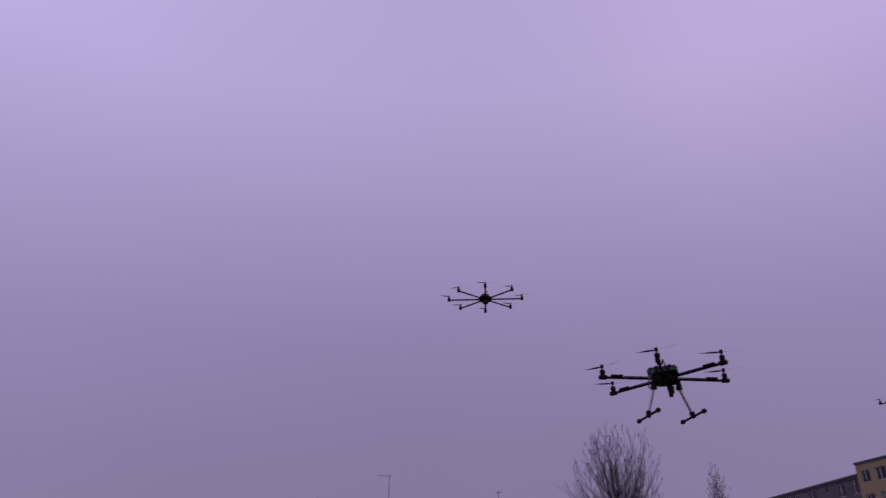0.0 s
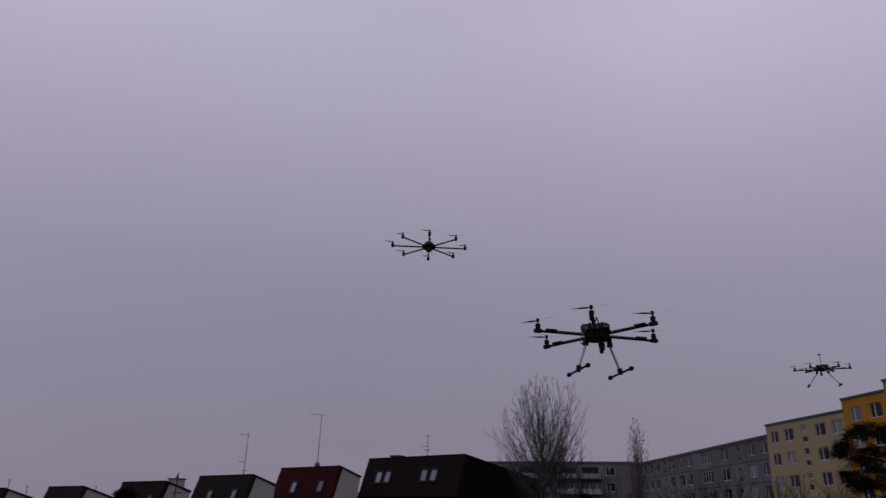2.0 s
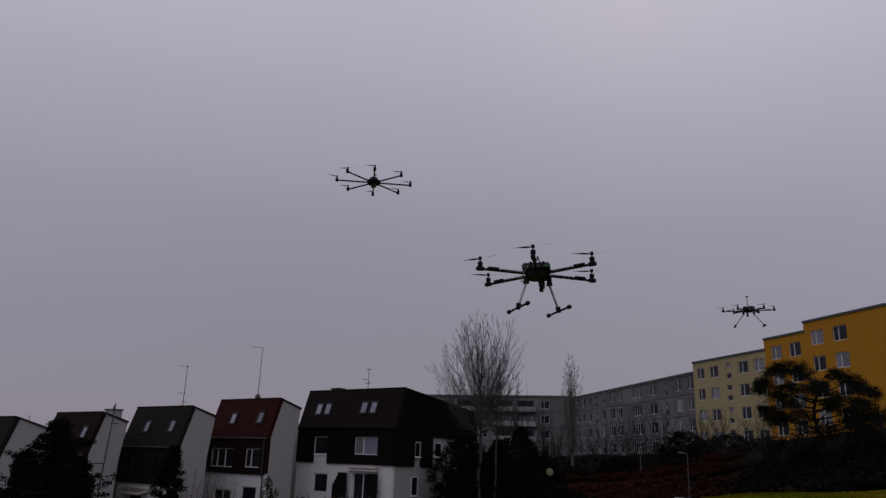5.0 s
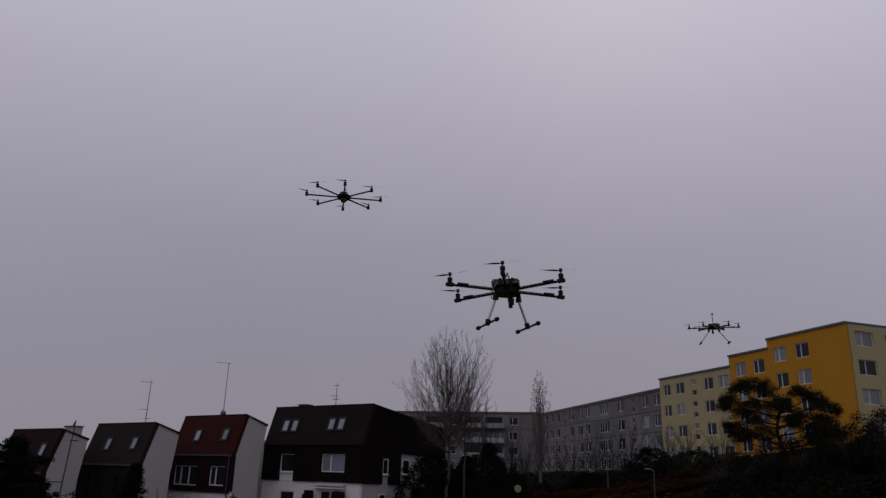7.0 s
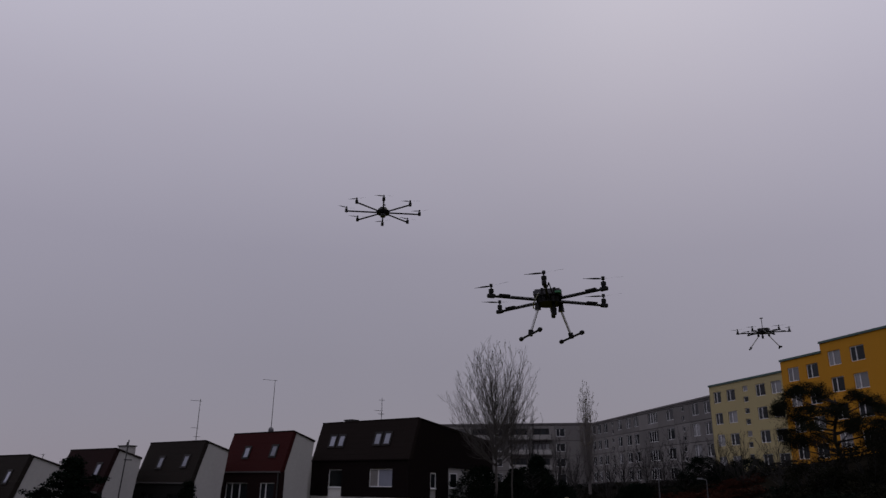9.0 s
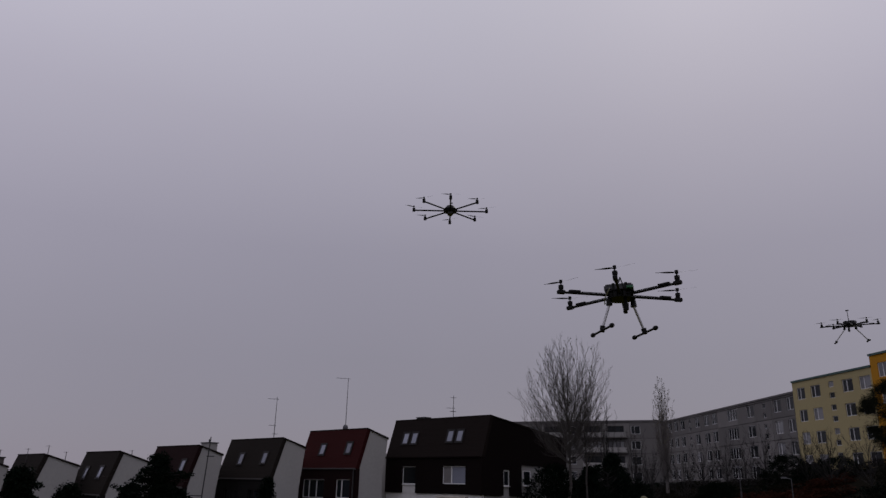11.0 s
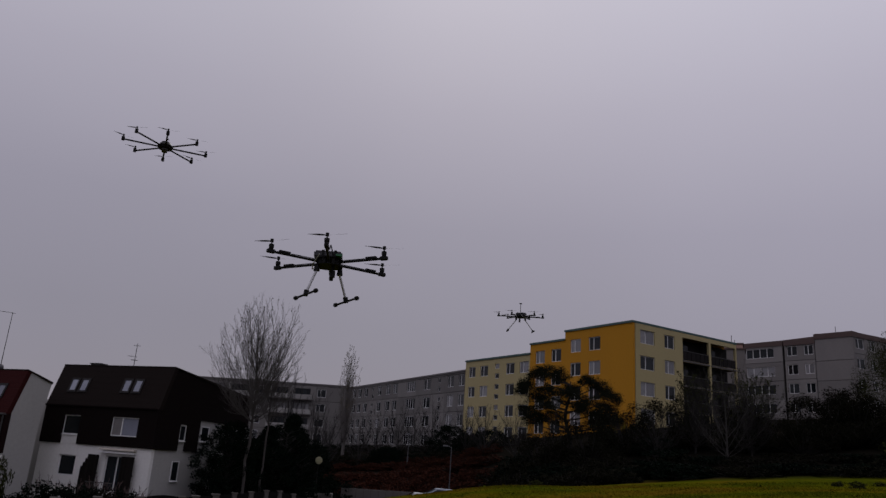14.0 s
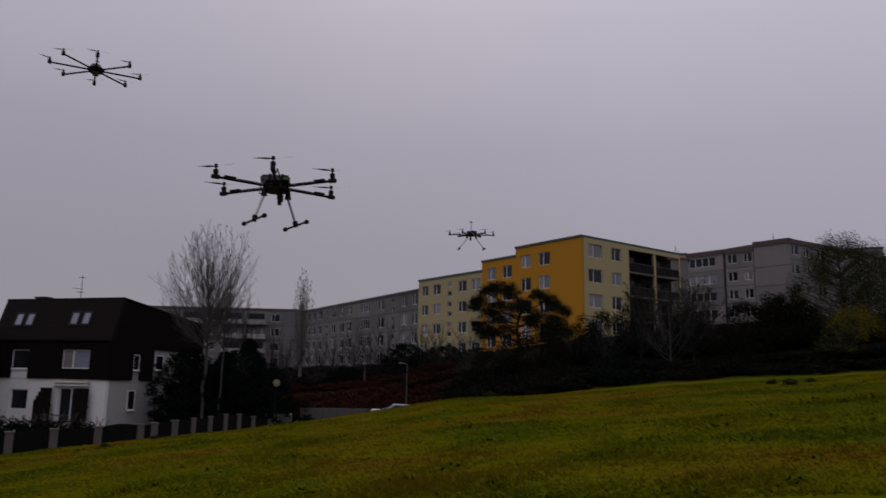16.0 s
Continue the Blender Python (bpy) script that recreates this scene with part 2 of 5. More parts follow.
def grass_material(name, thin):
    """Turf colours in soft patches; thin leaves also pass light."""
    m = bpy.data.materials.new(name)
    m.use_nodes = True
    nt = m.node_tree
    b = nt.nodes["Principled BSDF"]
    b.inputs["Roughness"].default_value = 1.0
    b.inputs["Specular IOR Level"].default_value = 0.0
    tc = nt.nodes.new("ShaderNodeTexCoord")
    big = nt.nodes.new("ShaderNodeTexNoise")
    big.inputs["Scale"].default_value, big.inputs["Detail"].default_value = 0.22, 5
    fine = nt.nodes.new("ShaderNodeTexNoise")
    fine.inputs["Scale"].default_value, fine.inputs["Detail"].default_value = 3.0, 8
    for n in (big, fine):
        nt.links.new(tc.outputs["Object"], n.inputs["Vector"])
    ramp = nt.nodes.new("ShaderNodeValToRGB")
    cr = ramp.color_ramp
    cr.elements[0].position, cr.elements[0].color = 0.36, (0.051, 0.062, 0.003, 1)
    cr.elements[1].position, cr.elements[1].color = 0.62, (0.098, 0.066, 0.005, 1)
    for at, tone in ((0.46, (0.073, 0.075, 0.003, 1)), (0.54, (0.092, 0.077, 0.004, 1))):
        cr.elements.new(at).color = tone
    nt.links.new(big.outputs["Fac"], ramp.inputs[0])
    rng = nt.nodes.new("ShaderNodeMapRange")
    rng.inputs["From Min"].default_value, rng.inputs["From Max"].default_value = 0.3, 0.7
    rng.inputs["To Min"].default_value, rng.inputs["To Max"].default_value = 0.84, 1.15
    nt.links.new(fine.outputs["Fac"], rng.inputs["Value"])
    mul = nt.nodes.new("ShaderNodeMix")
    mul.data_type, mul.blend_type = "RGBA", "MULTIPLY"
    mul.inputs["Factor"].default_value = 1.0
    nt.links.new(ramp.outputs["Color"], mul.inputs["A"])
    nt.links.new(rng.outputs["Result"], mul.inputs["B"])
    # leaf litter and bare soil, darkened by painted thicket shade, beyond the mown meadow
    flat = nt.nodes.new("ShaderNodeVectorMath")
    flat.operation = "MULTIPLY"
    flat.inputs[1].default_value = (1, 1, 0)
    nt.links.new(tc.outputs["Object"], flat.inputs[0])
    dist = nt.nodes.new("ShaderNodeVectorMath")
    dist.operation = "LENGTH"
    nt.links.new(flat.outputs["Vector"], dist.inputs[0])
    wob = nt.nodes.new("ShaderNodeMath")
    wob.operation = "MULTIPLY_ADD"
    wob.inputs[1].default_value = 8.0
    nt.links.new(big.outputs["Fac"], wob.inputs[0])
    nt.links.new(dist.outputs["Value"], wob.inputs[2])
    edge = nt.nodes.new("ShaderNodeMapRange")
    edge.inputs["From Min"].default_value, edge.inputs["From Max"].default_value = 49.0, 53.0
    nt.links.new(wob.outputs[0], edge.inputs["Value"])
    litter = nt.nodes.new("ShaderNodeMix")
    litter.data_type = "RGBA"
    litter.inputs["B"].default_value = (0.010, 0.009, 0.007, 1)
    nt.links.new(edge.outputs["Result"], litter.inputs["Factor"])
    nt.links.new(mul.outputs["Result"], litter.inputs["A"])
    nt.links.new(litter.outputs["Result"], b.inputs["Base Color"])
    bp = nt.nodes.new("ShaderNodeBump")
    bp.inputs["Strength"].default_value, bp.inputs["Distance"].default_value = 0.35, 0.05
    nt.links.new(fine.outputs["Fac"], bp.inputs["Height"])
    nt.links.new(bp.outputs[0], b.inputs["Normal"])
    if thin:
        through_leaf = nt.nodes.new("ShaderNodeBsdfTranslucent")
        nt.links.new(litter.outputs["Result"], through_leaf.inputs["Color"])
        both = nt.nodes.new("ShaderNodeMixShader")
        both.inputs[0].default_value = 0.5
        nt.links.new(b.outputs[0], both.inputs[1])
        nt.links.new(through_leaf.outputs[0], both.inputs[2])
        nt.links.new(both.outputs[0], nt.nodes["Material Output"].inputs["Surface"])
    return m


M_TURF = grass_material("meadow_turf", False)
M_BLADE = grass_material("meadow_blades", True)


# ---- building tools ----
def polar(az, d, z=0.0):
    """The place d metres from the eye's foot at azimuth az (clockwise from north)."""
    return Vector((d * math.sin(radians(az)), d * math.cos(radians(az)), z))


def link_mesh(name, bm, mat, parent=None, label=""):
    me = bpy.data.meshes.new(name)
    bm.normal_update()
    bm.to_mesh(me)
    bm.free()
    for m in mat if isinstance(mat, (list, tuple)) else (mat,):
        me.materials.append(m)
    ob = new(name, me)
    if parent:
        ob.parent = parent
    if label:
        ob["label"] = label
    return ob


def part(name, bm, mat, parent, label=""):
    return link_mesh(name, bm, mat, parent, label)


def thing(name, m, label, category, group="", kind=""):
    ob = new(name)
    ob.matrix_basis = m
    return tagged(ob, label, category, group, kind)


def box(bm, lo, hi, m=None):
    x0, y0, z0 = lo
    x1, y1, z1 = hi
    vs = [Vector(c) for c in ((x0, y0, z0), (x1, y0, z0), (x1, y1, z0), (x0, y1, z0), (x0, y0, z1), (x1, y0, z1), (x1, y1, z1), (x0, y1, z1))]
    vs = [bm.verts.new(m @ v if m else v) for v in vs]
    for f in ((3, 2, 1, 0), (4, 5, 6, 7), (0, 1, 5, 4), (1, 2, 6, 5), (2, 3, 7, 6), (3, 0, 4, 7)):
        bm.faces.new([vs[i] for i in f])
    return bm


def tube(bm, a, b, r0, r1, n=8, caps=True):
    a, b = Vector(a), Vector(b)
    d = (b - a).normalized()
    s = d.orthogonal().normalized()
    t = d.cross(s)
    rings = []
    for p, r in ((a, r0), (b, r1)):
        rings.append([bm.verts.new(p + (s * math.cos(2 * math.pi * i / n) + t * math.sin(2 * math.pi * i / n)) * r) for i in range(n)])
    for i in range(n):
        bm.faces.new((rings[0][i], rings[0][(i + 1) % n], rings[1][(i + 1) % n], rings[1][i]))
    if caps:
        bm.faces.new(rings[0][::-1])
        bm.faces.new(rings[1])
    return bm


def prism(bm, profile, x0, x1):
    """Extrudes a (y, z) outline, listed anticlockwise seen from +x, from x0 to x1."""
    a = [bm.verts.new((x0, y, z)) for y, z in profile]
    b = [bm.verts.new((x1, y, z)) for y, z in profile]
    n = len(profile)
    bm.faces.new(a[::-1])
    bm.faces.new(b)
    for i in range(n):
        bm.faces.new((a[i], a[(i + 1) % n], b[(i + 1) % n], b[i]))
    return bm


def pierced(bm, x0, x1, z0, z1, holes, y=0.0, depth=0.25):
    """A wall slab in the plane y, facing -y, with through openings (xa, xb, za, zb)."""
    xs = sorted({x0, x1, *[h[0] for h in holes], *[h[1] for h in holes]})
    zs = sorted({z0, z1, *[h[2] for h in holes], *[h[3] for h in holes]})
    inside = lambda cx, cz: any(h[0] < cx < h[1] and h[2] < cz < h[3] for h in holes)
    solid = {(i, j) for i in range(len(xs) - 1) for j in range(len(zs) - 1) if not inside((xs[i] + xs[i + 1]) / 2, (zs[j] + zs[j + 1]) / 2)}
    q = lambda pts: bm.faces.new([bm.verts.new(p) for p in pts])
    for i, j in solid:
        a, b, c, d = xs[i], xs[i + 1], zs[j], zs[j + 1]
        q(((a, y, c), (b, y, c), (b, y, d), (a, y, d)))
        q(((b, y + depth, c), (a, y + depth, c), (a, y + depth, d), (b, y + depth, d)))
        if (i - 1, j) not in solid:
            q(((a, y + depth, c), (a, y, c), (a, y, d), (a, y + depth, d)))
        if (i + 1, j) not in solid:
            q(((b, y, c), (b, y + depth, c), (b, y + depth, d), (b, y, d)))
        if (i, j - 1) not in solid:
            q(((a, y + depth, c), (b, y + depth, c), (b, y, c), (a, y, c)))
        if (i, j + 1) not in solid:
            q(((a, y, d), (b, y, d), (b, y + depth, d), (a, y + depth, d)))
    return bm


WINDOW_MESHES = {}


def window(parent, x, z, w, h, y=0.12, mats=None, split=(0.4,), sill=True, pane_mat=None, bar=0.06, pane_list=()):
    """A casement: frame with mullions, panes and a sill, standing in an opening of the wall; its lower left corner at (x, z)."""
    frame_mat, pane_mat = mats or M_WHITE, pane_mat or M_GLASS
    key = (round(w, 2), round(h, 2), split, frame_mat.name, pane_mat.name, sill, bar, tuple(q.name for q in pane_list))
    if key not in WINDOW_MESHES:
        bm = bmesh.new()
        box(bm, (0, 0, 0), (w, 0.07, bar))
        box(bm, (0, 0, h - bar), (w, 0.07, h))
        box(bm, (0, 0, bar), (bar, 0.07, h - bar))
        box(bm, (w - bar, 0, bar), (w, 0.07, h - bar))
        for s in split:
            box(bm, (w * s - bar * 0.6, -0.01, bar), (w * s + bar * 0.6, 0.06, h - bar))
        fr = bpy.data.meshes.new("window_frame")
        bm.to_mesh(fr)
        bm.free()
        fr.materials.append(frame_mat)
        panes = []
        cuts = [0.0, *split, 1.0]
        for a, b in zip(cuts, cuts[1:]):
            bm = bmesh.new()
            box(bm, (w * a + bar * 0.5, 0.03, bar * 0.9), (w * b - bar * 0.5, 0.045, h - bar * 0.9))
            me = bpy.data.meshes.new("pane")
            bm.to_mesh(me)
            bm.free()
            me.materials.append(pane_list[len(panes)] if pane_list else pane_mat)
            panes.append(me)
        sl = None
        if sill:
            bm = bmesh.new()
            box(bm, (-0.03, -0.09, -0.045), (w + 0.03, 0.0, 0.0))
            sl = bpy.data.meshes.new("sill")
            bm.to_mesh(sl)
            bm.free()
            sl.materials.append(frame_mat)
        WINDOW_MESHES[key] = (fr, panes, sl)
    fr, panes, sl = WINDOW_MESHES[key]
    win = new("window", fr)
    win.parent = parent
    win.location = (x, y, z)
    for me in panes:
        p = new("pane", me)
        p.parent = win
    if sl:
        p = new("sill", sl)
        p.parent = win
    return win


# ---- ground: a meadow falling to the north-west, a bank rising beyond it ----
def smooth(a, b, v):
    v = min(1.0, max(0.0, (v - a) / (b - a)))
    return v * v * (3 - 2 * v)


def ground_z(x, y):
    d = math.hypot(x, y)
    z = 0.1 * x - 0.056 * y
    az = math.degrees(math.atan2(x, y))
    z += 0.45 * math.exp(-((az - 30) / 7.0) ** 2) * smooth(15, 40, d) * (1 - smooth(41, 47, d))
    z -= 0.3 * smooth(46, 58, az) * (1 - smooth(64, 90, az)) * smooth(20, 40, d)
    far = smooth(44, 62, d)
    plane_far = 0.1 * x * (1 - 0.5 * smooth(60, 200, d)) - 0.056 * y * (1 - smooth(40, 120, d))
    z = z * (1 - far) + plane_far * far
    dip = smooth(42, 50, d) * (1 - smooth(66, 80, d)) * smooth(13, 20, az) * (1 - smooth(31, 38, az))
    z -= 1.68 * dip + 0.55 * smooth(40, 46, d) * (1 - smooth(24, 32, az))
    bank = smooth(46, 76, d) * smooth(24, 40, az)
    z += 2.6 * bank
    if d > 160:
        z = z * (1 - smooth(160, 420, d)) + 4.0 * smooth(160, 420, d)
    return z + (0.10 * noise.noise(Vector((x * 0.13, y * 0.13, 0))) + 0.035 * noise.noise(Vector((x * 0.55, y * 0.55, 4)))) * smooth(3, 12, d)


def build_ground():
    rings = [0.0, 1.5, 3, 4.5, 6, 7.5, 9, 10.5] + [12 + 0.8 * i for i in range(90)] + [86, 92, 100, 110, 125, 145, 170, 200, 250, 320, 420, 700, 1200, 2500, 4000]
    n = 360
    verts, faces = [(0, 0, ground_z(0, 0))], []
    for r in rings[1:]:
        for i in range(n):
            a = 2 * math.pi * i / n
            x, y = r * math.sin(a), r * math.cos(a)
            verts.append((x, y, ground_z(x, y)))
    for i in range(n):
        faces.append((0, 1 + (i + 1) % n, 1 + i))
    for k in range(len(rings) - 2):
        for i in range(n):
            a, b = 1 + k * n + i, 1 + k * n + (i + 1) % n
            faces.append((a, b, b + n, a + n))
    me = bpy.data.meshes.new("ground")
    me.from_pydata(verts, [], faces)
    me.materials.append(M_TURF)
    me.polygons.foreach_set("use_smooth", [True] * len(me.polygons))
    me.update()
    return tagged(new("ground", me), "sloping autumn meadow of yellow-green grass", "ground", kind="structure")


build_ground()

# ---- terraced houses ----
HEAD = -46.0
TILT = math.degrees(math.atan2(0.87, 2.7))


def skylight(house, x, z, w, h):
    """A roof window lying in the steep mansard plane, its lower edge z above the house's foot."""
    s = (z - 5.7) / 2.7
    ob = window(house, x, z, w, h, mats=M_DARKFRAME, split=(), sill=False, pane_mat=M_SKYGLASS, bar=0.13)
    ob.name = "skylight"
    ob.location = (x, -0.12 + 0.87 * s - 0.075, z)
    ob.rotation_euler = (radians(-TILT), 0, 0)
    return ob


def townhouse(corner_az, corner_d, ridge_z, width, roof_mat, clad_mat, clad_label, label, wins, ground_wins, lights, frame_mat, side_label, rear=0.30, notches=(), dark_side=False, wall=(2.3, 2.0)):
    """A three-storey house with a mansard front. Its ridge ends, at the right, over (corner_az, corner_d); x runs along the front from -width to 0."""
    c = polar(corner_az, corner_d)
    m = pose(c.x, c.y, ridge_z - 8.4, 0, 0, HEAD) @ Matrix.Translation((0, -0.75, 0))
    h = thing("townhouse", m, label, "house", "terraced houses")
    W, depth = width, 9.5
    if rear > 0.2:
        back = [(depth, 7.1), (3.4, 8.33 - rear * 2.5), (0.9, 8.33)]
    else:
        back = [(depth, 7.2), (5.7, 7.7), (0.9, 8.33)]
    bm = bmesh.new()
    if rear > 0.2:
        top, low = wall
        z2 = 8.33 - rear * (top - 0.9)
        prism(bm, [(0.25, -2.0), (low, -2.0), (low, 5.2), (top, z2), (0.9, 8.33), (0.25, 5.7)], -W, 0)
        prism(bm, [(low, -2.0), (depth, -2.0), (depth, 6.2), (top + 0.02, z2 - 0.1), (low, 5.2)], -W, -3.6)
    else:
        prism(bm, [(0.25, -2.0), (depth, -2.0), *back, (0.25, 5.7)], -W, 0)
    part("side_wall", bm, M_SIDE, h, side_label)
    bm = bmesh.new()
    pierced(bm, -W, 0, -2.0, 3.4, ground_wins)
    part("front_wall", bm, M_RENDER, h, "white rendered ground-floor wall")
    holes = [(a, b, (3.3 if i in notches else z0), z1) for i, (a, b, z0, z1) in enumerate(wins)]
    bm = bmesh.new()
    pierced(bm, -W - 0.02, 0.0 if not dark_side else 0.12, 3.3, 5.7, holes, y=-0.12, depth=0.37)
    part("cladding", bm, clad_mat, h, clad_label)
    for i in notches:
        a, b, z0, z1 = wins[i]
        bm = bmesh.new()
        box(bm, (a, -0.02, 3.3), (b, 0.2, z0 - 0.01))
        part("wall_notch", bm, M_RENDER, h, "white rendered strip below a window")
    # steep mansard plane in courses of sheeting
    n = 7
    for k in range(n):
        z0, z1 = 5.7 + 2.7 * k / n, 5.7 + 2.7 * (k + 1) / n
        y0, y1 = -0.12 + 0.87 * k / n, -0.12 + 0.87 * (k + 1) / n
        bm = bmesh.new()
        prism(bm, [(y0 - 0.0135, z0), (y0 + 0.3, z0), (y1 + 0.3, z1 - 0.004), (y1 - 0.012, z1 - 0.004)], -W - 0.04, 0.03 if not dark_side else 0.16)
        part("roof_course", bm, roof_mat, h)
    bm = bmesh.new()
    runs = [((0.72, 8.40), (wall[0] + 0.03, 8.33 - rear * (wall[0] - 0.87)), 0.07)] if rear > 0.2 else [((0.72, 8.40), back[1], 0.17), (back[1], back[0], 0.17)]
    for (y0, z0), (y1, z1), xr in runs:
        prism(bm, [(y0, z0), (y1, z1), (y1, z1 + 0.13), (y0, z0 + 0.13 if y0 > 1 else z0 + 0.07)], -W - 0.05, xr)
    part("roof", bm, M_GREY_ROOF, h, "dark low-pitched rear roof with metal edge")
    bm = bmesh.new()
    prism(bm, [(-0.24, 5.66), (-0.10, 5.62), (-0.10, 5.72), (-0.24, 5.74)], -W, 0)
    part("eaves_gutter", bm, M_GUTTER if not dark_side else clad_mat, h)
    bm = bmesh.new()
    tube(bm, (-0.10, -0.22, 5.6), (-0.10, -0.22, 3.3), 0.045, 0.045, 8)
    tube(bm, (-0.10, -0.22, 3.3), (-0.10, -0.10, 3.0), 0.045, 0.045, 8)
    tube(bm, (-0.10, -0.10, 3.0), (-0.10, -0.10, -1.0), 0.045, 0.045, 8)
    if not dark_side:
        part("downpipe", bm, M_TRIM, h)
    else:
        bm.free()
    for i, (a, b, z0, z1) in enumerate(wins):
        w = b - a
        split = (0.28, 0.62) if w > 2.3 else ((0.38,) if w > 1.3 and not (dark_side and i == 0) else ())
        # brown house's middle window: curtained left pane, reflected sky painted on the right
        window(h, a, z0, w, z1 - z0, y=-0.02, mats=frame_mat, split=split, pane_mat=M_GLASS, pane_list=(M_CURTAIN_PALE, M_SKYGLASS) if dark_side and i == 1 else ())
    for a, b, z0, z1 in ground_wins:
        window(h, a, z0, b - a, z1 - z0, y=0.1, mats=frame_mat, split=(0.5,) if z1 - z0 > 1.8 else (), pane_mat=M_GLASS)
    for x, z, w, hh in lights:
        skylight(h, x, z, w, hh)
    return h


brown = townhouse(5.58, 50.7, 6.2, 9.2, M_BROWN_ROOF, M_BROWN, "dark brown boarded upper storey",
                  "large white rendered house with dark brown mansard storey", [(-7.45, -6.05, 3.88, 5.1), (-3.45, -1.3, 3.95, 5.12)],
                  [(-7.35, -5.95, 1.35, 2.6), (-3.5, -1.7, 0.6, 2.75)],
                  [(-7.95, 6.6, 0.75, 1.0), (-7.05, 6.6, 0.75, 1.0), (-3.5, 6.65, 0.75, 1.0), (-2.6, 6.65, 0.75, 1.0)], M_WHITE, "white rendered gable wall", rear=0.1, notches=(0,), dark_side=True)


def brown_house_extras(h):
    # dark boarded gable with stepped lower edge
    bm = bmesh.new()
    prism(bm, [(0.25, 3.28), (2.15, 3.28), (2.15, 4.95), (2.85, 4.95), (2.85, 3.28), (4.1, 3.25), (4.1, 5.33), (9.5, 5.2), (9.5, 7.18), (5.7, 7.68), (0.95, 8.3), (0.25, 5.75)], 0.002, 0.12)
    part("gable_cladding", bm, M_BROWN, h, "dark brown boarded gable")
    for y0, z0, w, hh in ((2.2, 3.9, 0.6, 1.0), (1.95, 1.4, 0.7, 1.25), (4.35, 3.95, 0.85, 1.0)):
        ob = window(h, 0, 0, w, hh, mats=M_WHITE, split=(), pane_mat=M_GLASS)
        ob.location, ob.rotation_euler = (0.06, y0, z0), (0, 0, radians(90))
    # awning box over the terrace door
    bm = bmesh.new()
    prism(bm, [(-0.30, 3.08), (0.0, 3.10), (0.0, 3.2), (-0.28, 3.17)], -3.9, -1.15)
    part("awning", bm, M_AWNING, h, "rolled-up pale striped awning")
    bm = bmesh.new()
    box(bm, (-3.9, -0.3, 2.9), (-1.15, -0.02, 2.97))
    part("awning_rail", bm, M_WHITE, h)
    # slatted wind screens beside the terrace door
    for x0, x1, slant in ((-5.1, -3.75, True), (-1.95, -0.95, False)):
        n = 9
        for i in range(n):
            a = x0 + (x1 - x0) * i / n
            top = 2.75 if not slant else min(2.75, 1.75 + 1.0 * (i + 1) / 4.0)
            bm = bmesh.new()
            box(bm, (a, -0.32, 0.2), (a + (x1 - x0) / n * 0.82, -0.28, top))
            part("screen_slat", bm, M_WOOD, h)
        for z in (0.5, 1.6):
            bm = bmesh.new()
            box(bm, (x0, -0.27, z), (x1, -0.22, z + 0.09))
            part("screen_rail", bm, M_WOOD, h)
    bm = bmesh.new()
    box(bm, (-5.3, -1.2, 0.15), (-0.8, -0.02, 0.3))
    part("terrace_slab", bm, M_CONCRETE, h, "concrete terrace slab")
    for i in range(14):
        bm = bmesh.new()
        x = -3.6 + 0.15 * i
        tube(bm, (x, -1.12, 0.3), (x, -1.12, 1.15), 0.012, 0.012, 5)
        part("baluster", bm, M_TRIM, h)
    bm = bmesh.new()
    tube(bm, (-3.7, -1.12, 1.17), (-1.5, -1.12, 1.17), 0.025, 0.025, 6)
    part("handrail", bm, M_TRIM, h)


brown_house_extras(brown)
two = [(-4.7, 6.6, 0.75, 0.95), (-1.75, 6.65, 0.75, 0.95)]
townhouse(-3.63, 53, 5.31, 6.6, M_RED_ROOF, M_RED_CLAD, "dark red boarded upper storey", "white terraced house with dark red mansard roof",
          [(-5.95, -3.4, 3.7, 4.98), (-2.1, -0.55, 3.75, 5.0)], [(-2.3, -0.75, 0.9, 2.5), (-5.3, -3.4, 0.1, 2.2)], two, M_WHITE, "bare white party wall in a shaded tone", wall=(2.7, 2.35))
charcoal = townhouse(-9.82, 53, 4.49, 6.65, M_GREY_ROOF, M_BLACKISH, "charcoal boarded upper storey", "white terraced house with charcoal mansard roof",
          [(-5.6, -3.6, 3.7, 5.0), (-2.4, -0.9, 3.75, 5.0)], [(-4.9, -3.4, 0.2, 2.5)], two, M_DARKFRAME, "bare white party wall in a shaded tone", wall=(2.65, 2.35))
townhouse(-15.69, 54, 3.85, 6.1, M_MAROON_ROOF, M_BLACKISH, "black-brown boarded upper storey", "white terraced house with maroon mansard roof",
          [(-4.9, -3.2, 3.7, 5.0), (-2.2, -0.9, 3.75, 5.0)], [], [(-4.1, 6.6, 0.7, 0.95), (-1.5, 6.65, 0.75, 0.95)], M_DARKFRAME, "bare white party wall in a shaded tone, with a cable pole", wall=(2.6, 2.3))
townhouse(-20.88, 54, 3.28, 5.4, M_GREY_ROOF, M_BLACKISH, "black-brown boarded upper storey", "white terraced house with dark grey mansard roof",
          [(-4.6, -3.2, 3.7, 5.0), (-2.3, -1.1, 3.4, 5.1)], [], [(-4.2, 6.6, 0.7, 0.95), (-1.9, 6.65, 0.75, 0.95)], M_WHITE, "bare white party wall in a shaded tone", wall=(3.4, 3.1))
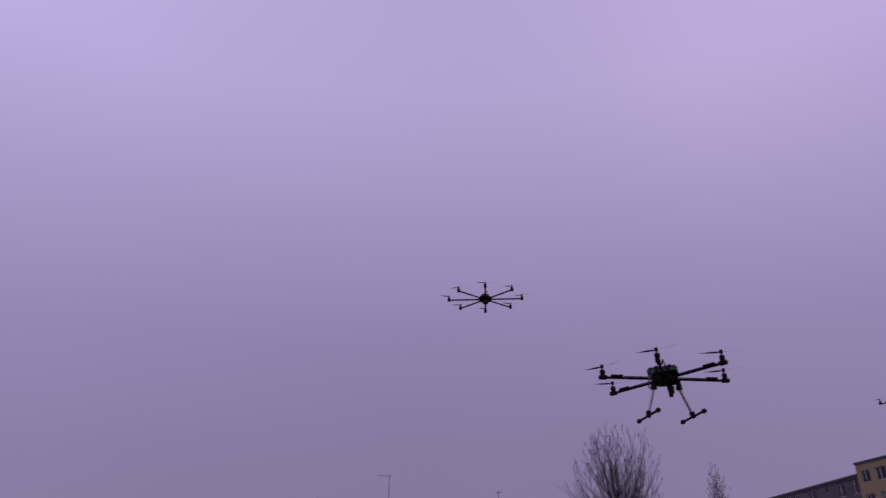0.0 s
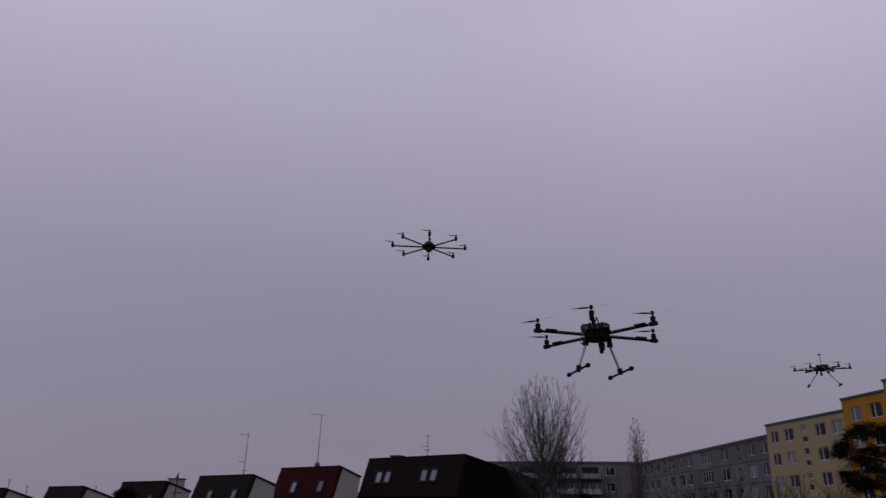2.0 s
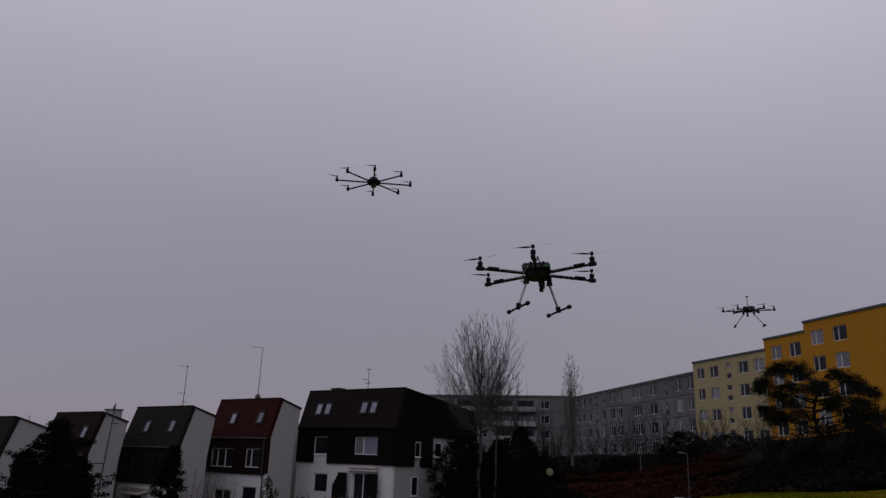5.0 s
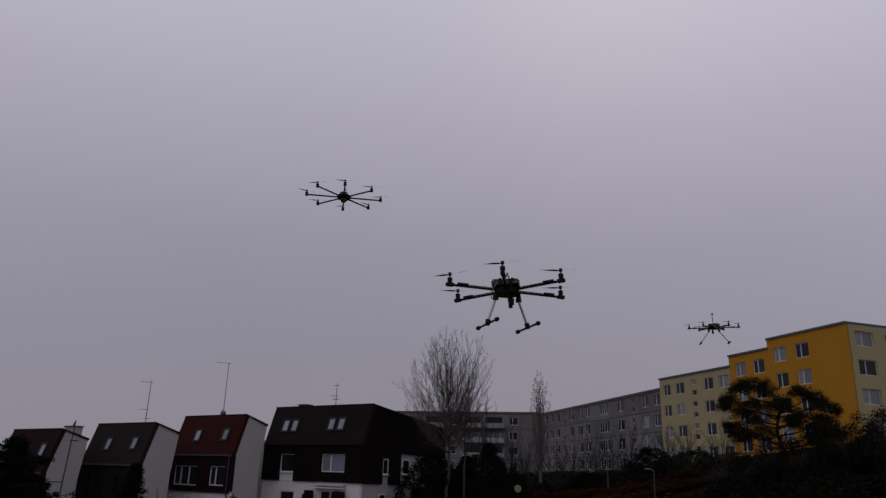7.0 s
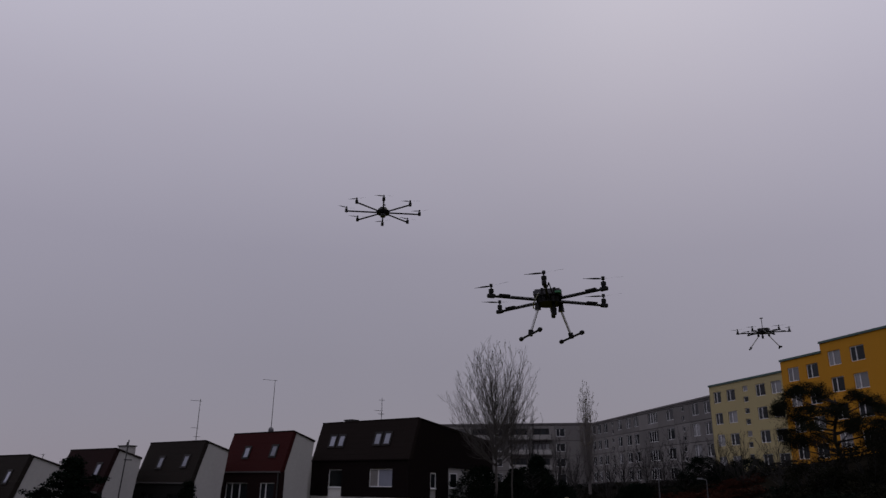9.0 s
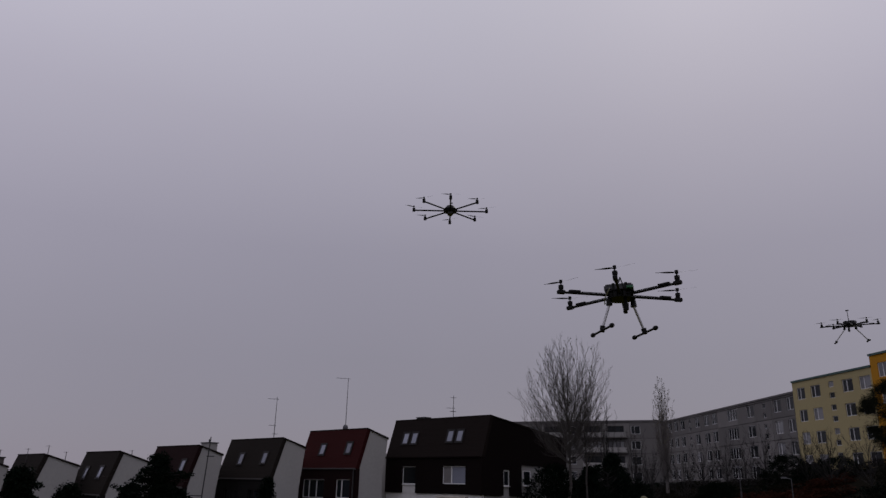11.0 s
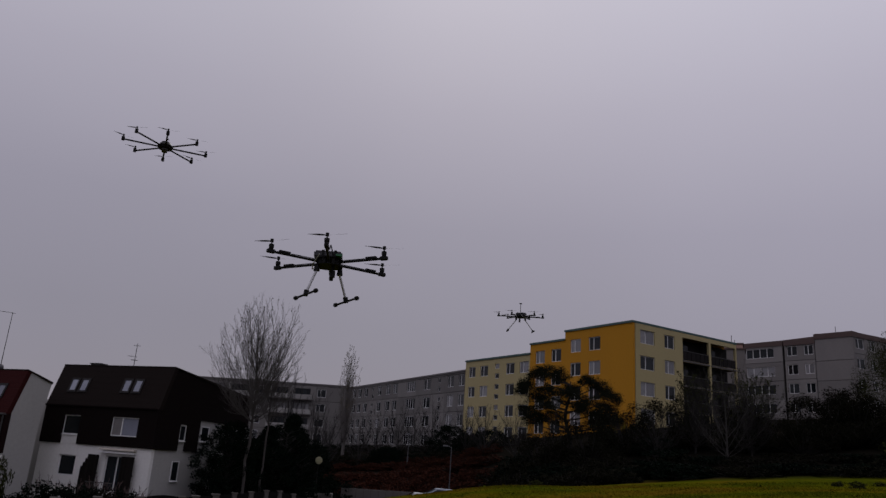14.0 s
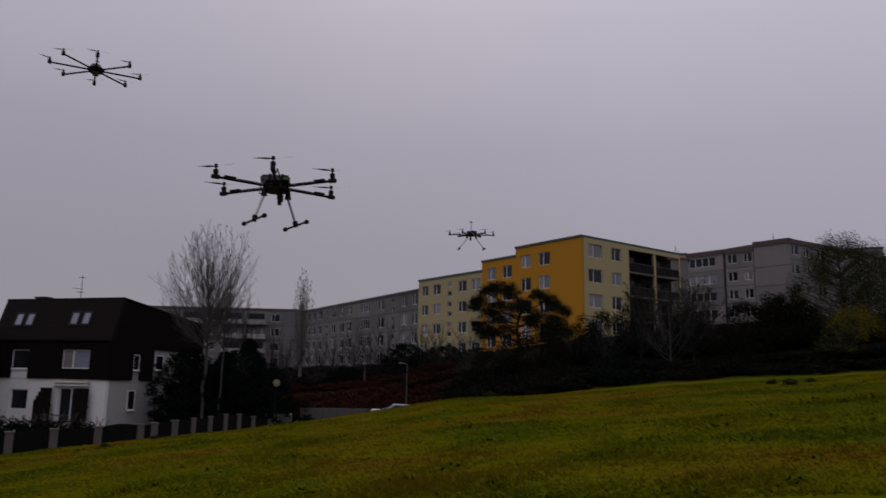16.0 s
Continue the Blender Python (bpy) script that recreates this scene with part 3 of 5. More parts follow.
townhouse(-25.48, 55, 2.97, 5.0, M_GREY_ROOF, M_BLACKISH, "black-brown boarded upper storey", "white terraced house with dark grey mansard roof",
          [(-4.0, -2.6, 3.7, 5.0)], [], [(-3.6, 6.6, 0.7, 0.95), (-1.5, 6.65, 0.75, 0.95)], M_DARKFRAME, "bare white party wall in a shaded tone", wall=(3.0, 2.7))
townhouse(-29.66, 56, 2.8, 5.0, M_GREY_ROOF, M_BLACKISH, "black-brown boarded upper storey", "white terraced house with dark grey mansard roof",
          [(-4.0, -2.6, 3.7, 5.0)], [], [(-1.5, 6.65, 0.75, 0.95)], M_DARKFRAME, "bare white party wall in a shaded tone", wall=(3.0, 2.7))
townhouse(-34.2, 57, 2.6, 5.0, M_GREY_ROOF, M_BLACKISH, "black-brown boarded upper storey", "white terraced house with dark grey mansard roof",
          [(-4.0, -2.6, 3.7, 5.0)], [], [(-1.5, 6.65, 0.75, 0.95)], M_DARKFRAME, "bare white party wall in a shaded tone")


def door_awning(h, x0, x1, z):
    bm = bmesh.new()
    prism(bm, [(-0.75, z - 0.12), (0.0, z + 0.06), (0.0, z + 0.2), (-0.75, z + 0.02)], x0, x1)
    part("awning", bm, M_AWNING, h, "pale striped door awning")
    for k in range(4):
        bm = bmesh.new()
        y = -0.75 + 0.2 * k
        box(bm, (x0 + 0.02, y, z + 0.05 + 0.05 * k), (x1 - 0.02, y + 0.08, z + 0.07 + 0.05 * k))
        part("awning_stripe", bm, M_TRIM, h)


door_awning(charcoal, -5.6, -2.6, 2.75)


def antenna(az, d, z, height, bars, label, lean=0.0, cowl=False):
    """A roof aerial: mast and cross bars, each bar (height share, half length, heading)."""
    p = polar(az, d, z)
    t = thing("tv_antenna", pose(p.x, p.y, p.z, 0, lean, 20), label, "antenna", "roof aerials")
    bm = bmesh.new()
    tube(bm, (0, 0, -0.4), (0, 0, height), 0.028, 0.018, 8)
    part("mast", bm, M_TRIM, t)
    for share, half, head in bars:
        bm = bmesh.new()
        d2 = Vector((math.cos(radians(head)), math.sin(radians(head)), 0)) * half
        c = Vector((0, 0, height * share))
        tube(bm, c - d2 * 1.5, c + d2 * 0.3, 0.012, 0.012, 5)
        s = Vector((-d2.y, d2.x, 0)).normalized() * 0.22
        for k in range(4):
            q = c - d2 * (1.4 - 0.45 * k)
            tube(bm, q - s, q + s, 0.007, 0.007, 4)
        part("crossbar", bm, M_TRIM, t)
    if cowl:
        bm = bmesh.new()
        bmesh.ops.create_uvsphere(bm, u_segments=14, v_segments=8, radius=0.2, matrix=Matrix.Translation((0.0, 0, 0.1)) @ Matrix.Diagonal((1, 1, 1.25, 1)))
        part("vent_cowl", bm, M_METAL, t, "domed grey vent cowl")
    return t


antenna(-10.51, 55.6, 4.54, 2.97, ((0.95, 0.45, 10), (0.32, 0.3, 10), (0.12, 0.2, 100)), "tall television aerial on a charcoal roof", cowl=False)
antenna(-5.29, 56.0, 5.44, 3.73, ((0.99, 0.6, 0),), "thin tall aerial mast rising from a vent cowl", cowl=True)
antenna(2.86, 54.6, 6.29, 1.66, ((0.9, 0.12, 60), (0.45, 0.35, 0), (0.3, 0.3, 60)), "short multi-band aerial on the brown roof")
for az, z, tall in ((-28.06, 2.72, 0.5), (-26.49, 2.86, 0.5), (-25.3, 3.0, 0.62), (-24.2, 2.76, 0.5), (-20.1, 3.1, 0.4)):
    antenna(az, 57.0, z, tall, ((0.9, 0.07, 40),), "short stub aerial on a dark roof")


def chimney(az, d, z, w, hgt, label, mat=None, flue=True):
    p = polar(az, d, z)
    t = thing("chimney", pose(p.x, p.y, p.z, 0, 0, HEAD), label, "chimney")
    bm = bmesh.new()
    box(bm, (-w / 2, -0.3, -0.6), (w / 2, 0.3, hgt))
    part("stack", bm, mat or M_CONCRETE, t)
    bm = bmesh.new()
    box(bm, (-w / 2 - 0.06, -0.36, hgt), (w / 2 + 0.06, 0.36, hgt + 0.07))
    part("cap", bm, M_TRIM, t)
    if not flue:
        return
    bm = bmesh.new()
    tube(bm, (0, 0, hgt + 0.07), (0, 0, hgt + 0.3), 0.09, 0.07, 10)
    part("flue", bm, M_TRIM, t)


chimney(-15.0, 57.0, 3.85, 1.2, 0.3, "low concrete chimney stack with a flue", M_PALE)
chimney(0.6, 56.4, 6.36, 0.8, 0.06, "squat dark chimney on the brown roof", M_TRIM, flue=False)
chimney(-28.2, 57.0, 2.4, 1.1, 0.3, "low chimney stack on a dark roof", flue=False)


def wall_pole():
    p = polar(-15.1, 53.0, -1.0)
    t = thing("cable_pole", pose(p.x, p.y, p.z), "thin dark cable pole beside a white wall", "pole")
    bm = bmesh.new()
    tube(bm, (-0.25, 0, -3.5), (0.15, 0, 5.4), 0.05, 0.035, 8)
    part("pole", bm, M_TRIM, t)
    for z, s in ((1.65, -0.9), (4.15, 0.5)):
        bm = bmesh.new()
        tube(bm, (0.0, 0, z), (s, 0, z), 0.035, 0.035, 6)
        part("bracket", bm, M_TRIM, t)


wall_pole()


# ---- panel-built apartment blocks ----
def facade(parent, x0, x1, z0, top, holes, mat, panels=None, y=0.0, yaw=None):
    """A pierced wall; with panels=(xs, zs) it is made of single panels with open joints before a dark back wall."""
    if not panels:
        bm = bmesh.new()
        pierced(bm, x0, x1, z0, top, holes, y=y)
        part("wall", bm, mat, parent)
        return
    xs, zs = panels
    g = 0.035
    for a, b in zip(xs, xs[1:]):
        for c, d in zip(zs, zs[1:]):
            inner = [h for h in holes if a < (h[0] + h[1]) / 2 < b and c < (h[2] + h[3]) / 2 < d]
            bm = bmesh.new()
            pierced(bm, a + g, b - g, c + g, d - g, inner, y=y, depth=0.2)
            part("panel", bm, mat, parent)


def block(name, a, b, z0, top, depth, mat, label, columns, sills, height, parapet, panels=False, end_gap=0.01, sections=None, split=0.4, rim=0.0, wide_frame=None):
    """A slab block whose front runs from a to b, seen with a on its left. columns: (x, width); sections: (x0, x1, top, material)."""
    u = b - a
    L = u.length
    t = thing(name, pose(a.x, a.y, 0, 0, 0, math.degrees(math.atan2(u.y, u.x))), label, "building", "apartment blocks")
    for x0, x1, tp, mt, cols, sl in sections or [(0, L, top, mat, columns, sills)]:
        holes = []
        for x, w in cols:
            for s in sl:
                if w < 1.1:
                    holes += [(x, x + w, s + 0.85, s + 1.5), (x, x + w, s - 0.42, s + 0.23)]
                else:
                    holes.append((x, x + w, s, s + height))
        bm = bmesh.new()
        box(bm, (x0 + 0.01, 0.32, z0), (x1 - (end_gap if x1 > u.length - 0.1 else 0.01), depth, tp - 0.02))
        part("core", bm, M_JOINT if panels else mt, t)
        pan = None
        if panels:
            n = max(1, round((x1 - x0) / 6.0))
            edges = [x0 + (x1 - x0) * i / n for i in range(n + 1)]
            # move panel joints off the windows
            for k in range(1, n):
                for h in holes:
                    if h[0] - 0.15 < edges[k] < h[1] + 0.15:
                        edges[k] = h[1] + 0.25 if edges[k] > (h[0] + h[1]) / 2 else h[0] - 0.25
            zs = [z0] + [s - 0.75 for s in sorted(sl)] + [tp - 0.28, tp]
            zs = sorted(zs)
            pan = (edges, zs)
            holes = [h for h in holes if not any(abs(h[2] - q) < 0.05 or h[2] < q < h[3] for q in zs)]
        facade(t, x0, x1, z0, tp, holes, mt, pan)
        for h in holes:
            w, hh = h[1] - h[0], h[3] - h[2]
            sp = () if w < 1.1 else ((split,) if w < 2.6 else (0.25, 0.5, 0.75))
            pm = M_CURTAIN if random.random() < (0.22 if panels else 0.5) else M_GLASS
            window(t, h[0], h[2], w, hh, y=0.1, mats=wide_frame if w > 2.6 else None, split=sp, pane_mat=pm, bar=0.07 if w > 1.1 else 0.06)
        bm = bmesh.new()
        box(bm, (x0 - 0.06, -0.12, tp - rim), (x1 + 0.06, depth + 0.1, tp + 0.22))
        part("parapet", bm, parapet, t)
    return t


P, Q = polar(40.0, 79.3), polar(27.3, 102)
R, S = polar(18.4, 144), polar(5.0, 152)
U = (P - Q).normalized()
cut = Q + U * 13.6
YL = (P - cut).length
block("apartment_block", Q, cut, 0.0, 15.2, 12, M_CREAM, "cream rendered apartment block with green roof edge", None, None, 1.4, M_PARAPET,
      sections=[(0, 13.6, 14.82, M_CREAM, [(0.8, 1.5), (3.4, 1.7), (6.6, 0.9), (8.9, 1.7), (11.6, 1.75)], (12.65, 10.0, 7.35, 4.7))])
yellow = block("apartment_block", cut, P, 1.0, 17.2, 17.6, M_YELLOW, "ochre yellow apartment block with cream end wall", None, None, 1.5, M_PARAPET, end_gap=1.6,
               sections=[(0, 6.2, 15.98, M_YELLOW, [(1.0, 1.7), (3.85, 1.7)], (13.6, 10.85, 8.1, 5.35)),
                         (6.2, YL, 16.95, M_YELLOW, [(7.1, 1.7), (10.05, 1.8)], (14.45, 11.75, 9.0, 6.25))])


def yellow_end(t, L=YL):
    """The cream end wall with windows and a stack of recessed loggias; its own frame stands at the block's corner."""
    face = pose(L + 0.02, 0, 0, 0, 0, 90)

    def put(name, bm, mat, label=""):
        ob = part(name, bm, mat, t, label)
        ob.matrix_basis = face
        return ob
    wins = [(x, x + w, s, s + 1.45) for s in (14.88, 12.12, 9.38, 6.62) for x, w in ((1.05, 2.25), (4.9, 1.65))]
    log = [(7.9, 12.5), (12.85, 17.4)]
    levels = (16.45, 13.75, 11.0, 8.25, 5.5)
    bays = [(a, b, z1, z0) for a, b in log for z0, z1 in zip(levels, levels[1:])]
    bm = bmesh.new()
    pierced(bm, 0.3, 17.6, 1.0, 16.93, wins + [(a, b, lo + 0.22, hi) for a, b, lo, hi in bays], y=-0.02, depth=0.28)
    put("end_wall", bm, M_CREAM, "cream rendered end wall")
    for a, b, z0, z1 in wins:
        ob = window(t, 0, 0, b - a, z1 - z0, split=(0.4,), pane_mat=M_CURTAIN if random.random() < 0.4 else M_GLASS)
        ob.matrix_basis = face @ Matrix.Translation((a, 0.1, z0))
    for a, b, lo, hi in bays:
        bm = bmesh.new()
        box(bm, (a - 0.05, -0.06, lo + 0.02), (b + 0.05, 1.45, lo + 0.2))
        put("balcony_slab", bm, M_CONCRETE)
        n = 6
        for i in range(n):
            w = (b - a) / n
            bm = bmesh.new()
            box(bm, (a + i * w + 0.03, 0.02, lo + 0.32), (a + (i + 1) * w - 0.03, 0.07, lo + 1.2))
            put("balustrade_panel", bm, M_BALCONY)
        bm = bmesh.new()
        box(bm, (a, 0.0, lo + 1.22), (b, 0.08, lo + 1.28))
        put("handrail", bm, M_TRIM)
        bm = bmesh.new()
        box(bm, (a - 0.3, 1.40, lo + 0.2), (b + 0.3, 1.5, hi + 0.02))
        put("loggia_back", bm, M_LOGGIA, "loggia rear wall coloured dark for recess shade")
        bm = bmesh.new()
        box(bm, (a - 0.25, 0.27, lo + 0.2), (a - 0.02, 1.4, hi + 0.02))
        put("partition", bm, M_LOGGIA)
        bm = bmesh.new()
        box(bm, (a + 0.6, 1.36, lo + 0.25), (a + 2.6, 1.395, lo + 2.2))
        put("balcony_door", bm, M_GLASS)


yellow_end(yellow)
grey_cols = [(2.74, 1.68), (5.44, 1.68), (8.44, 1.80), (12.20, 0.80), (14.74, 1.80), (18.44, 1.92), (21.44, 1.80), (26.90, 3.30), (33.14, 2.28), (37.90, 0.80), (40.84, 1.92), (44.14, 1.68)]
block("apartment_block", R, Q - U * 0.05, -1.0, 13.6, 12, M_PANEL, "long grey concrete panel block, five storeys", grey_cols, (11.65, 8.95, 6.25, 3.55, 0.85), 1.6, M_PARAPET_GREY, panels=True)
far_cols = [(1.6, 1.6), (5.0, 1.6), (8.6, 3.2), (13.2, 3.2), (17.6, 1.6), (21.0, 3.0), (25.3, 3.0), (29.6, 1.7)]
block("apartment_block", S, R - Vector((0.2, 0.1, 0)), -1.0, 13.9, 12, M_PANEL, "weathered grey panel block with balconies", far_cols, (11.6, 8.85, 6.1, 3.35, 0.6), 1.5, M_PARAPET_GREY, panels=True, wide_frame=M_DARKFRAME)


def far_balconies():
    u = (R - S).normalized()
    for x in (8.3, 12.9, 20.7, 25.0):
        for s in (11.6, 8.85, 6.1, 3.35):
            p = S + u * x
            t = thing("balcony", pose(p.x, p.y, s - 0.75, 0, 0, math.degrees(math.atan2(u.y, u.x))), "pale concrete balcony on a grey block", "balcony", "block balconies")
            bm = bmesh.new()
            box(bm, (0, -1.2, 0), (3.8, -0.003, 0.15))
            part("slab", bm, M_CONCRETE, t)
            bm = bmesh.new()
            box(bm, (0, -1.2, 0.2), (3.8, -1.12, 1.05))
            part("front_panel", bm, M_PALE, t)
            for xx in (0, 3.72):
                bm = bmesh.new()
                box(bm, (xx, -1.12, 0.15), (xx + 0.08, -0.003, 1.05 if xx else 2.6))
                part("side_panel", bm, M_PALE, t)


far_balconies()
A2, B2, C2 = polar(47.7, 128), polar(54.8, 120), polar(62, 150)
right_block = block("apartment_block", A2, B2, 3.0, 23.2, 16, M_PANEL_B, "tall grey concrete panel block with brown roof edge", None, None, 1.5, M_PARAPET_RED, panels=True, split=0.45, rim=0.55,
      sections=[(0, 6.7, 22.6, M_PANEL_B, [(0.6, 4.7)], (20.3, 17.4, 14.6, 11.75, 8.9)), (7.0, 11.7, 22.5, M_PANEL_B, [(7.4, 1.6), (10.05, 1.4)], (20.35, 17.5, 14.65, 11.8, 8.95)),
                (11.75, 17.3, 23.1, M_PANEL_B, [], (20.0, 17.1, 14.2, 11.3, 8.4))])
block("apartment_block", B2 + Vector((0.1, 0.05, 0)), C2, 3.0, 23.0, 14, M_PANEL_B, "tall grey concrete panel block, side wing", [(0.5, 1.9), (3.7, 1.3), (7.0, 2.2), (12.0, 2.2), (17.0, 2.2), (22.0, 2.2), (27.0, 2.2)],
      (20.9, 18.0, 15.1, 12.2, 9.3), 1.5, M_PARAPET_RED, panels=True, rim=0.5)


def penthouse(az, d, z, w, h, mat, label, foot=0.5):
    p = polar(az, d, z)
    t = thing("roof_penthouse", pose(p.x, p.y, p.z, 0, 0, -az), label, "roof structure")
    bm = bmesh.new()
    box(bm, (-w / 2, 0, -foot), (w / 2, 4, h))
    part("wall", bm, mat, t)
    bm = bmesh.new()
    box(bm, (-w / 2 - 0.15, -0.15, h), (w / 2 + 0.15, 4.15, h + 0.2))
    part("roof_edge", bm, M_PARAPET_RED, t)
    bm = bmesh.new()
    tube(bm, (0.2, 1, h + 0.2), (0.2, 1, h + 1.5), 0.05, 0.04, 6)
    part("mast", bm, M_TRIM, t)


penthouse(53.7, 128, 23.2, 5.2, 1.0, M_PARAPET_RED, "low brown roof housing on the grey block")
penthouse(47.1, 112, 14.5, 3.0, 4.9, M_PANEL, "grey stair tower behind the yellow block", foot=14)
penthouse(46.9, 116, 19.9, 3.4, 0.9, M_PINK, "pinkish roof housing behind the yellow block", foot=1.5)
penthouse(59.5, 140, 23.2, 5, 1.0, M_PANEL_B, "low roof housing on the grey block")


# ---- vegetation ----
def sheet(name, verts, faces, mat, parent=None, label=""):
    me = bpy.data.meshes.new(name)
    me.from_pydata(verts, [], faces)
    me.materials.append(mat)
    me.update()
    ob = new(name, me)
    if parent:
        ob.parent = parent
    if label:
        ob["label"] = label
    return ob


class Sticks:
    """Collects tapered three-sided twigs for one mesh."""

    def __init__(self):
        self.v, self.f = [], []

    def add(self, a, b, r0, r1, n=4):
        d = (b - a).normalized()
        s = d.orthogonal().normalized()
        t = d.cross(s)
        k = len(self.v)
        for p, r in ((a, r0), (b, r1)):
            for i in range(n):
                g = 2 * math.pi * i / n
                self.v.append(tuple(p + (s * math.cos(g) + t * math.sin(g)) * r))
        for i in range(n):
            j = (i + 1) % n
            self.f.append((k + i, k + j, k + n + j, k + n + i))


def leaf_cloud(points, rng, per, radius, size, flat=1.0):
    v, f = [], []
    for c in points:
        for _ in range(per):
            g = Vector((rng.gauss(0, 1), rng.gauss(0, 1), rng.gauss(0, 1)))
            if g.length > 1.7:
                g *= 1.7 * rng.random() ** 0.4 / g.length
            o = c + Vector((g.x, g.y, g.z * flat)) * radius
            n = Vector((rng.uniform(-1, 1), rng.uniform(-1, 1), rng.uniform(-0.3, 1))).normalized()
            s = n.orthogonal().normalized()
            t = n.cross(s)
            a = rng.uniform(0, 6.28)
            e1 = (s * math.cos(a) + t * math.sin(a)) * size * rng.uniform(0.5, 1.2)
            e2 = (t * math.cos(a) - s * math.sin(a)) * size * rng.uniform(0.35, 0.8)
            k = len(v)
            v += [tuple(o - e1), tuple(o + e2 * 0.9 - e1 * 0.1), tuple(o + e1), tuple(o - e2 * 0.9 + e1 * 0.1)]
            f.append((k, k + 1, k + 2, k + 3))
    return v, f


def on_ground(az, d, sink=0.05):
    p = polar(az, d)
    p.z = ground_z(p.x, p.y) - sink
    return p


def height_for(az, d, el):
    return 1.6 + d * math.tan(radians(el)) - on_ground(az, d).z


def turned(d, angle, spin):
    """The direction d swung aside by an angle, towards a heading spun round it."""
    s = d.orthogonal().normalized()
    t = d.cross(s)
    return (d * math.cos(angle) + (s * math.cos(spin) + t * math.sin(spin)) * math.sin(angle)).normalized()


def shoot(st, rng, p, d, L, r, n, lift, tips, sub):
    """A twig of n bending pieces; sub lists, level by level, how many side twigs each one bears."""
    path = [p]
    for i in range(n):
        d = (d + Vector((rng.uniform(-0.13, 0.13), rng.uniform(-0.13, 0.13), lift))).normalized()
        q = p + d * L / n
        st.add(p, q, r * (1 - 0.75 * i / n), r * (1 - 0.75 * (i + 1) / n), 3)
        p = q
        path.append(q)
    tips.append(p)
    if not sub:
        return
    for k in range(sub[0]):
        s = 0.15 + 0.82 * (k + rng.random()) / sub[0]
        i = min(n - 1, int(s * n))
        along = (path[i + 1] - path[i]).normalized()
        shoot(st, rng, path[i].lerp(path[i + 1], s * n - i), turned(along, rng.uniform(0.35, 0.75), rng.uniform(0, 6.28)), L * rng.uniform(0.32, 0.6) * (1.15 - 0.6 * s), max(0.0035, r * 0.55), max(2, n - 1), lift, tips, sub[1:])


def bare_tree(az, d, el_top, width, label, seed, limbs=9, leaves=0.0, bark=None, start=0.28, twigs=9, fine=3, thick=1.0, lift=0.09, twig_r=0.008, leaf_mat=None):
    """Limbs leave the trunk outwards and sweep up to an egg-shaped envelope; branches, twigs and side twigs fill it."""
    rng = random.Random(seed)
    p = on_ground(az, d)
    H = height_for(az, d, el_top)
    t = thing("bare_tree", pose(p.x, p.y, p.z, 0, 0, rng.uniform(0, 360)), label, "tree")
    bark = bark or M_BARK
    st, crown, tips = Sticks(), Sticks(), []
    r = 0.013 * H * thick
    crown_h = H * (1 - start)
    axis, q = [], Vector((0, 0, -0.3))
    for i in range(12):
        u = (i + 1) / 12
        nq = Vector((rng.uniform(-1, 1) * 0.006 * H, rng.uniform(-1, 1) * 0.006 * H, H * 0.93 * u))
        taper = lambda v: r * (1.1 - 0.35 * v) if v < start else r * (1.1 - 0.35 * start) * max(0.06, 1 - 1.25 * (v - start) / (1 - start))
        st.add(q, nq, taper(i / 12), taper(u), 8)
        q = nq
        axis.append(q)
    sheet("trunk", st.v, st.f, bark, t)
    for k in range(limbs):
        a = k * 2.399 + rng.uniform(-0.35, 0.35)
        side = Vector((math.cos(a), math.sin(a), 0))
        h = 0.22 + 0.77 * ((k + rng.random()) / limbs)
        env = float(np.interp(h, (0.0, 0.2, 0.4, 0.6, 0.8, 0.93, 1.0), (0.4, 0.76, 0.97, 1.0, 0.82, 0.52, 0.14)))
        reach = math.sqrt(rng.uniform(0.12, 1.0))
        end = side * (width / 2 * env * reach) + Vector((0, 0, H * start + crown_h * h))
        zb = H * start + crown_h * max(-0.06, (h - 0.30 - 0.25 * reach) * rng.uniform(0.5, 1.0))
        base = Vector((0, 0, min(zb, H * 0.8)))
        i = min(10, max(0, int(base.z / (H * 0.93) * 12) - 1))
        base.x, base.y = axis[i].x, axis[i].y
        mid = base.lerp(end, 0.45) + side * (width * 0.07 * env * reach) - Vector((0, 0, 0.02 * H))
        n = 10
        path = [(base * (1 - u) + mid * u) * (1 - u) + (mid * (1 - u) + end * u) * u for u in [j / n for j in range(n + 1)]]
        path = [path[0]] + [pt + Vector((rng.uniform(-1, 1), rng.uniform(-1, 1), rng.uniform(-1, 1))) * 0.0045 * H for pt in path[1:]]
        L = (end - base).length
        r0 = r * rng.uniform(0.14, 0.30)
        for j in range(n):
            crown.add(path[j], path[j + 1], r0 * (1 - j / n) + 0.006, r0 * (1 - (j + 1) / n) + 0.005, 5)
        for w in range(twigs):
            s = 0.16 + 0.84 * (w + rng.random()) / twigs
            j = min(n - 1, int(s * n))
            along = (path[j + 1] - path[j]).normalized()
            size = min(L, 0.55 * width + 0.12 * H) * rng.uniform(0.2, 0.36) * (1.2 - 0.62 * s)
            shoot(crown, rng, path[j].lerp(path[j + 1], s * n - j), turned(along, rng.uniform(0.3, 0.65), rng.uniform(0, 6.28)), size, twig_r, 4, lift, tips, (fine, 2) if fine > 3 else (fine,))
    sheet("crown", crown.v, crown.f, bark, t)
    if leaves:
        v, f = leaf_cloud([q for q in tips if rng.random() < leaves * max(0.0, q.z / H - 0.3) * 1.6], rng, 1, 0.05, 0.075)
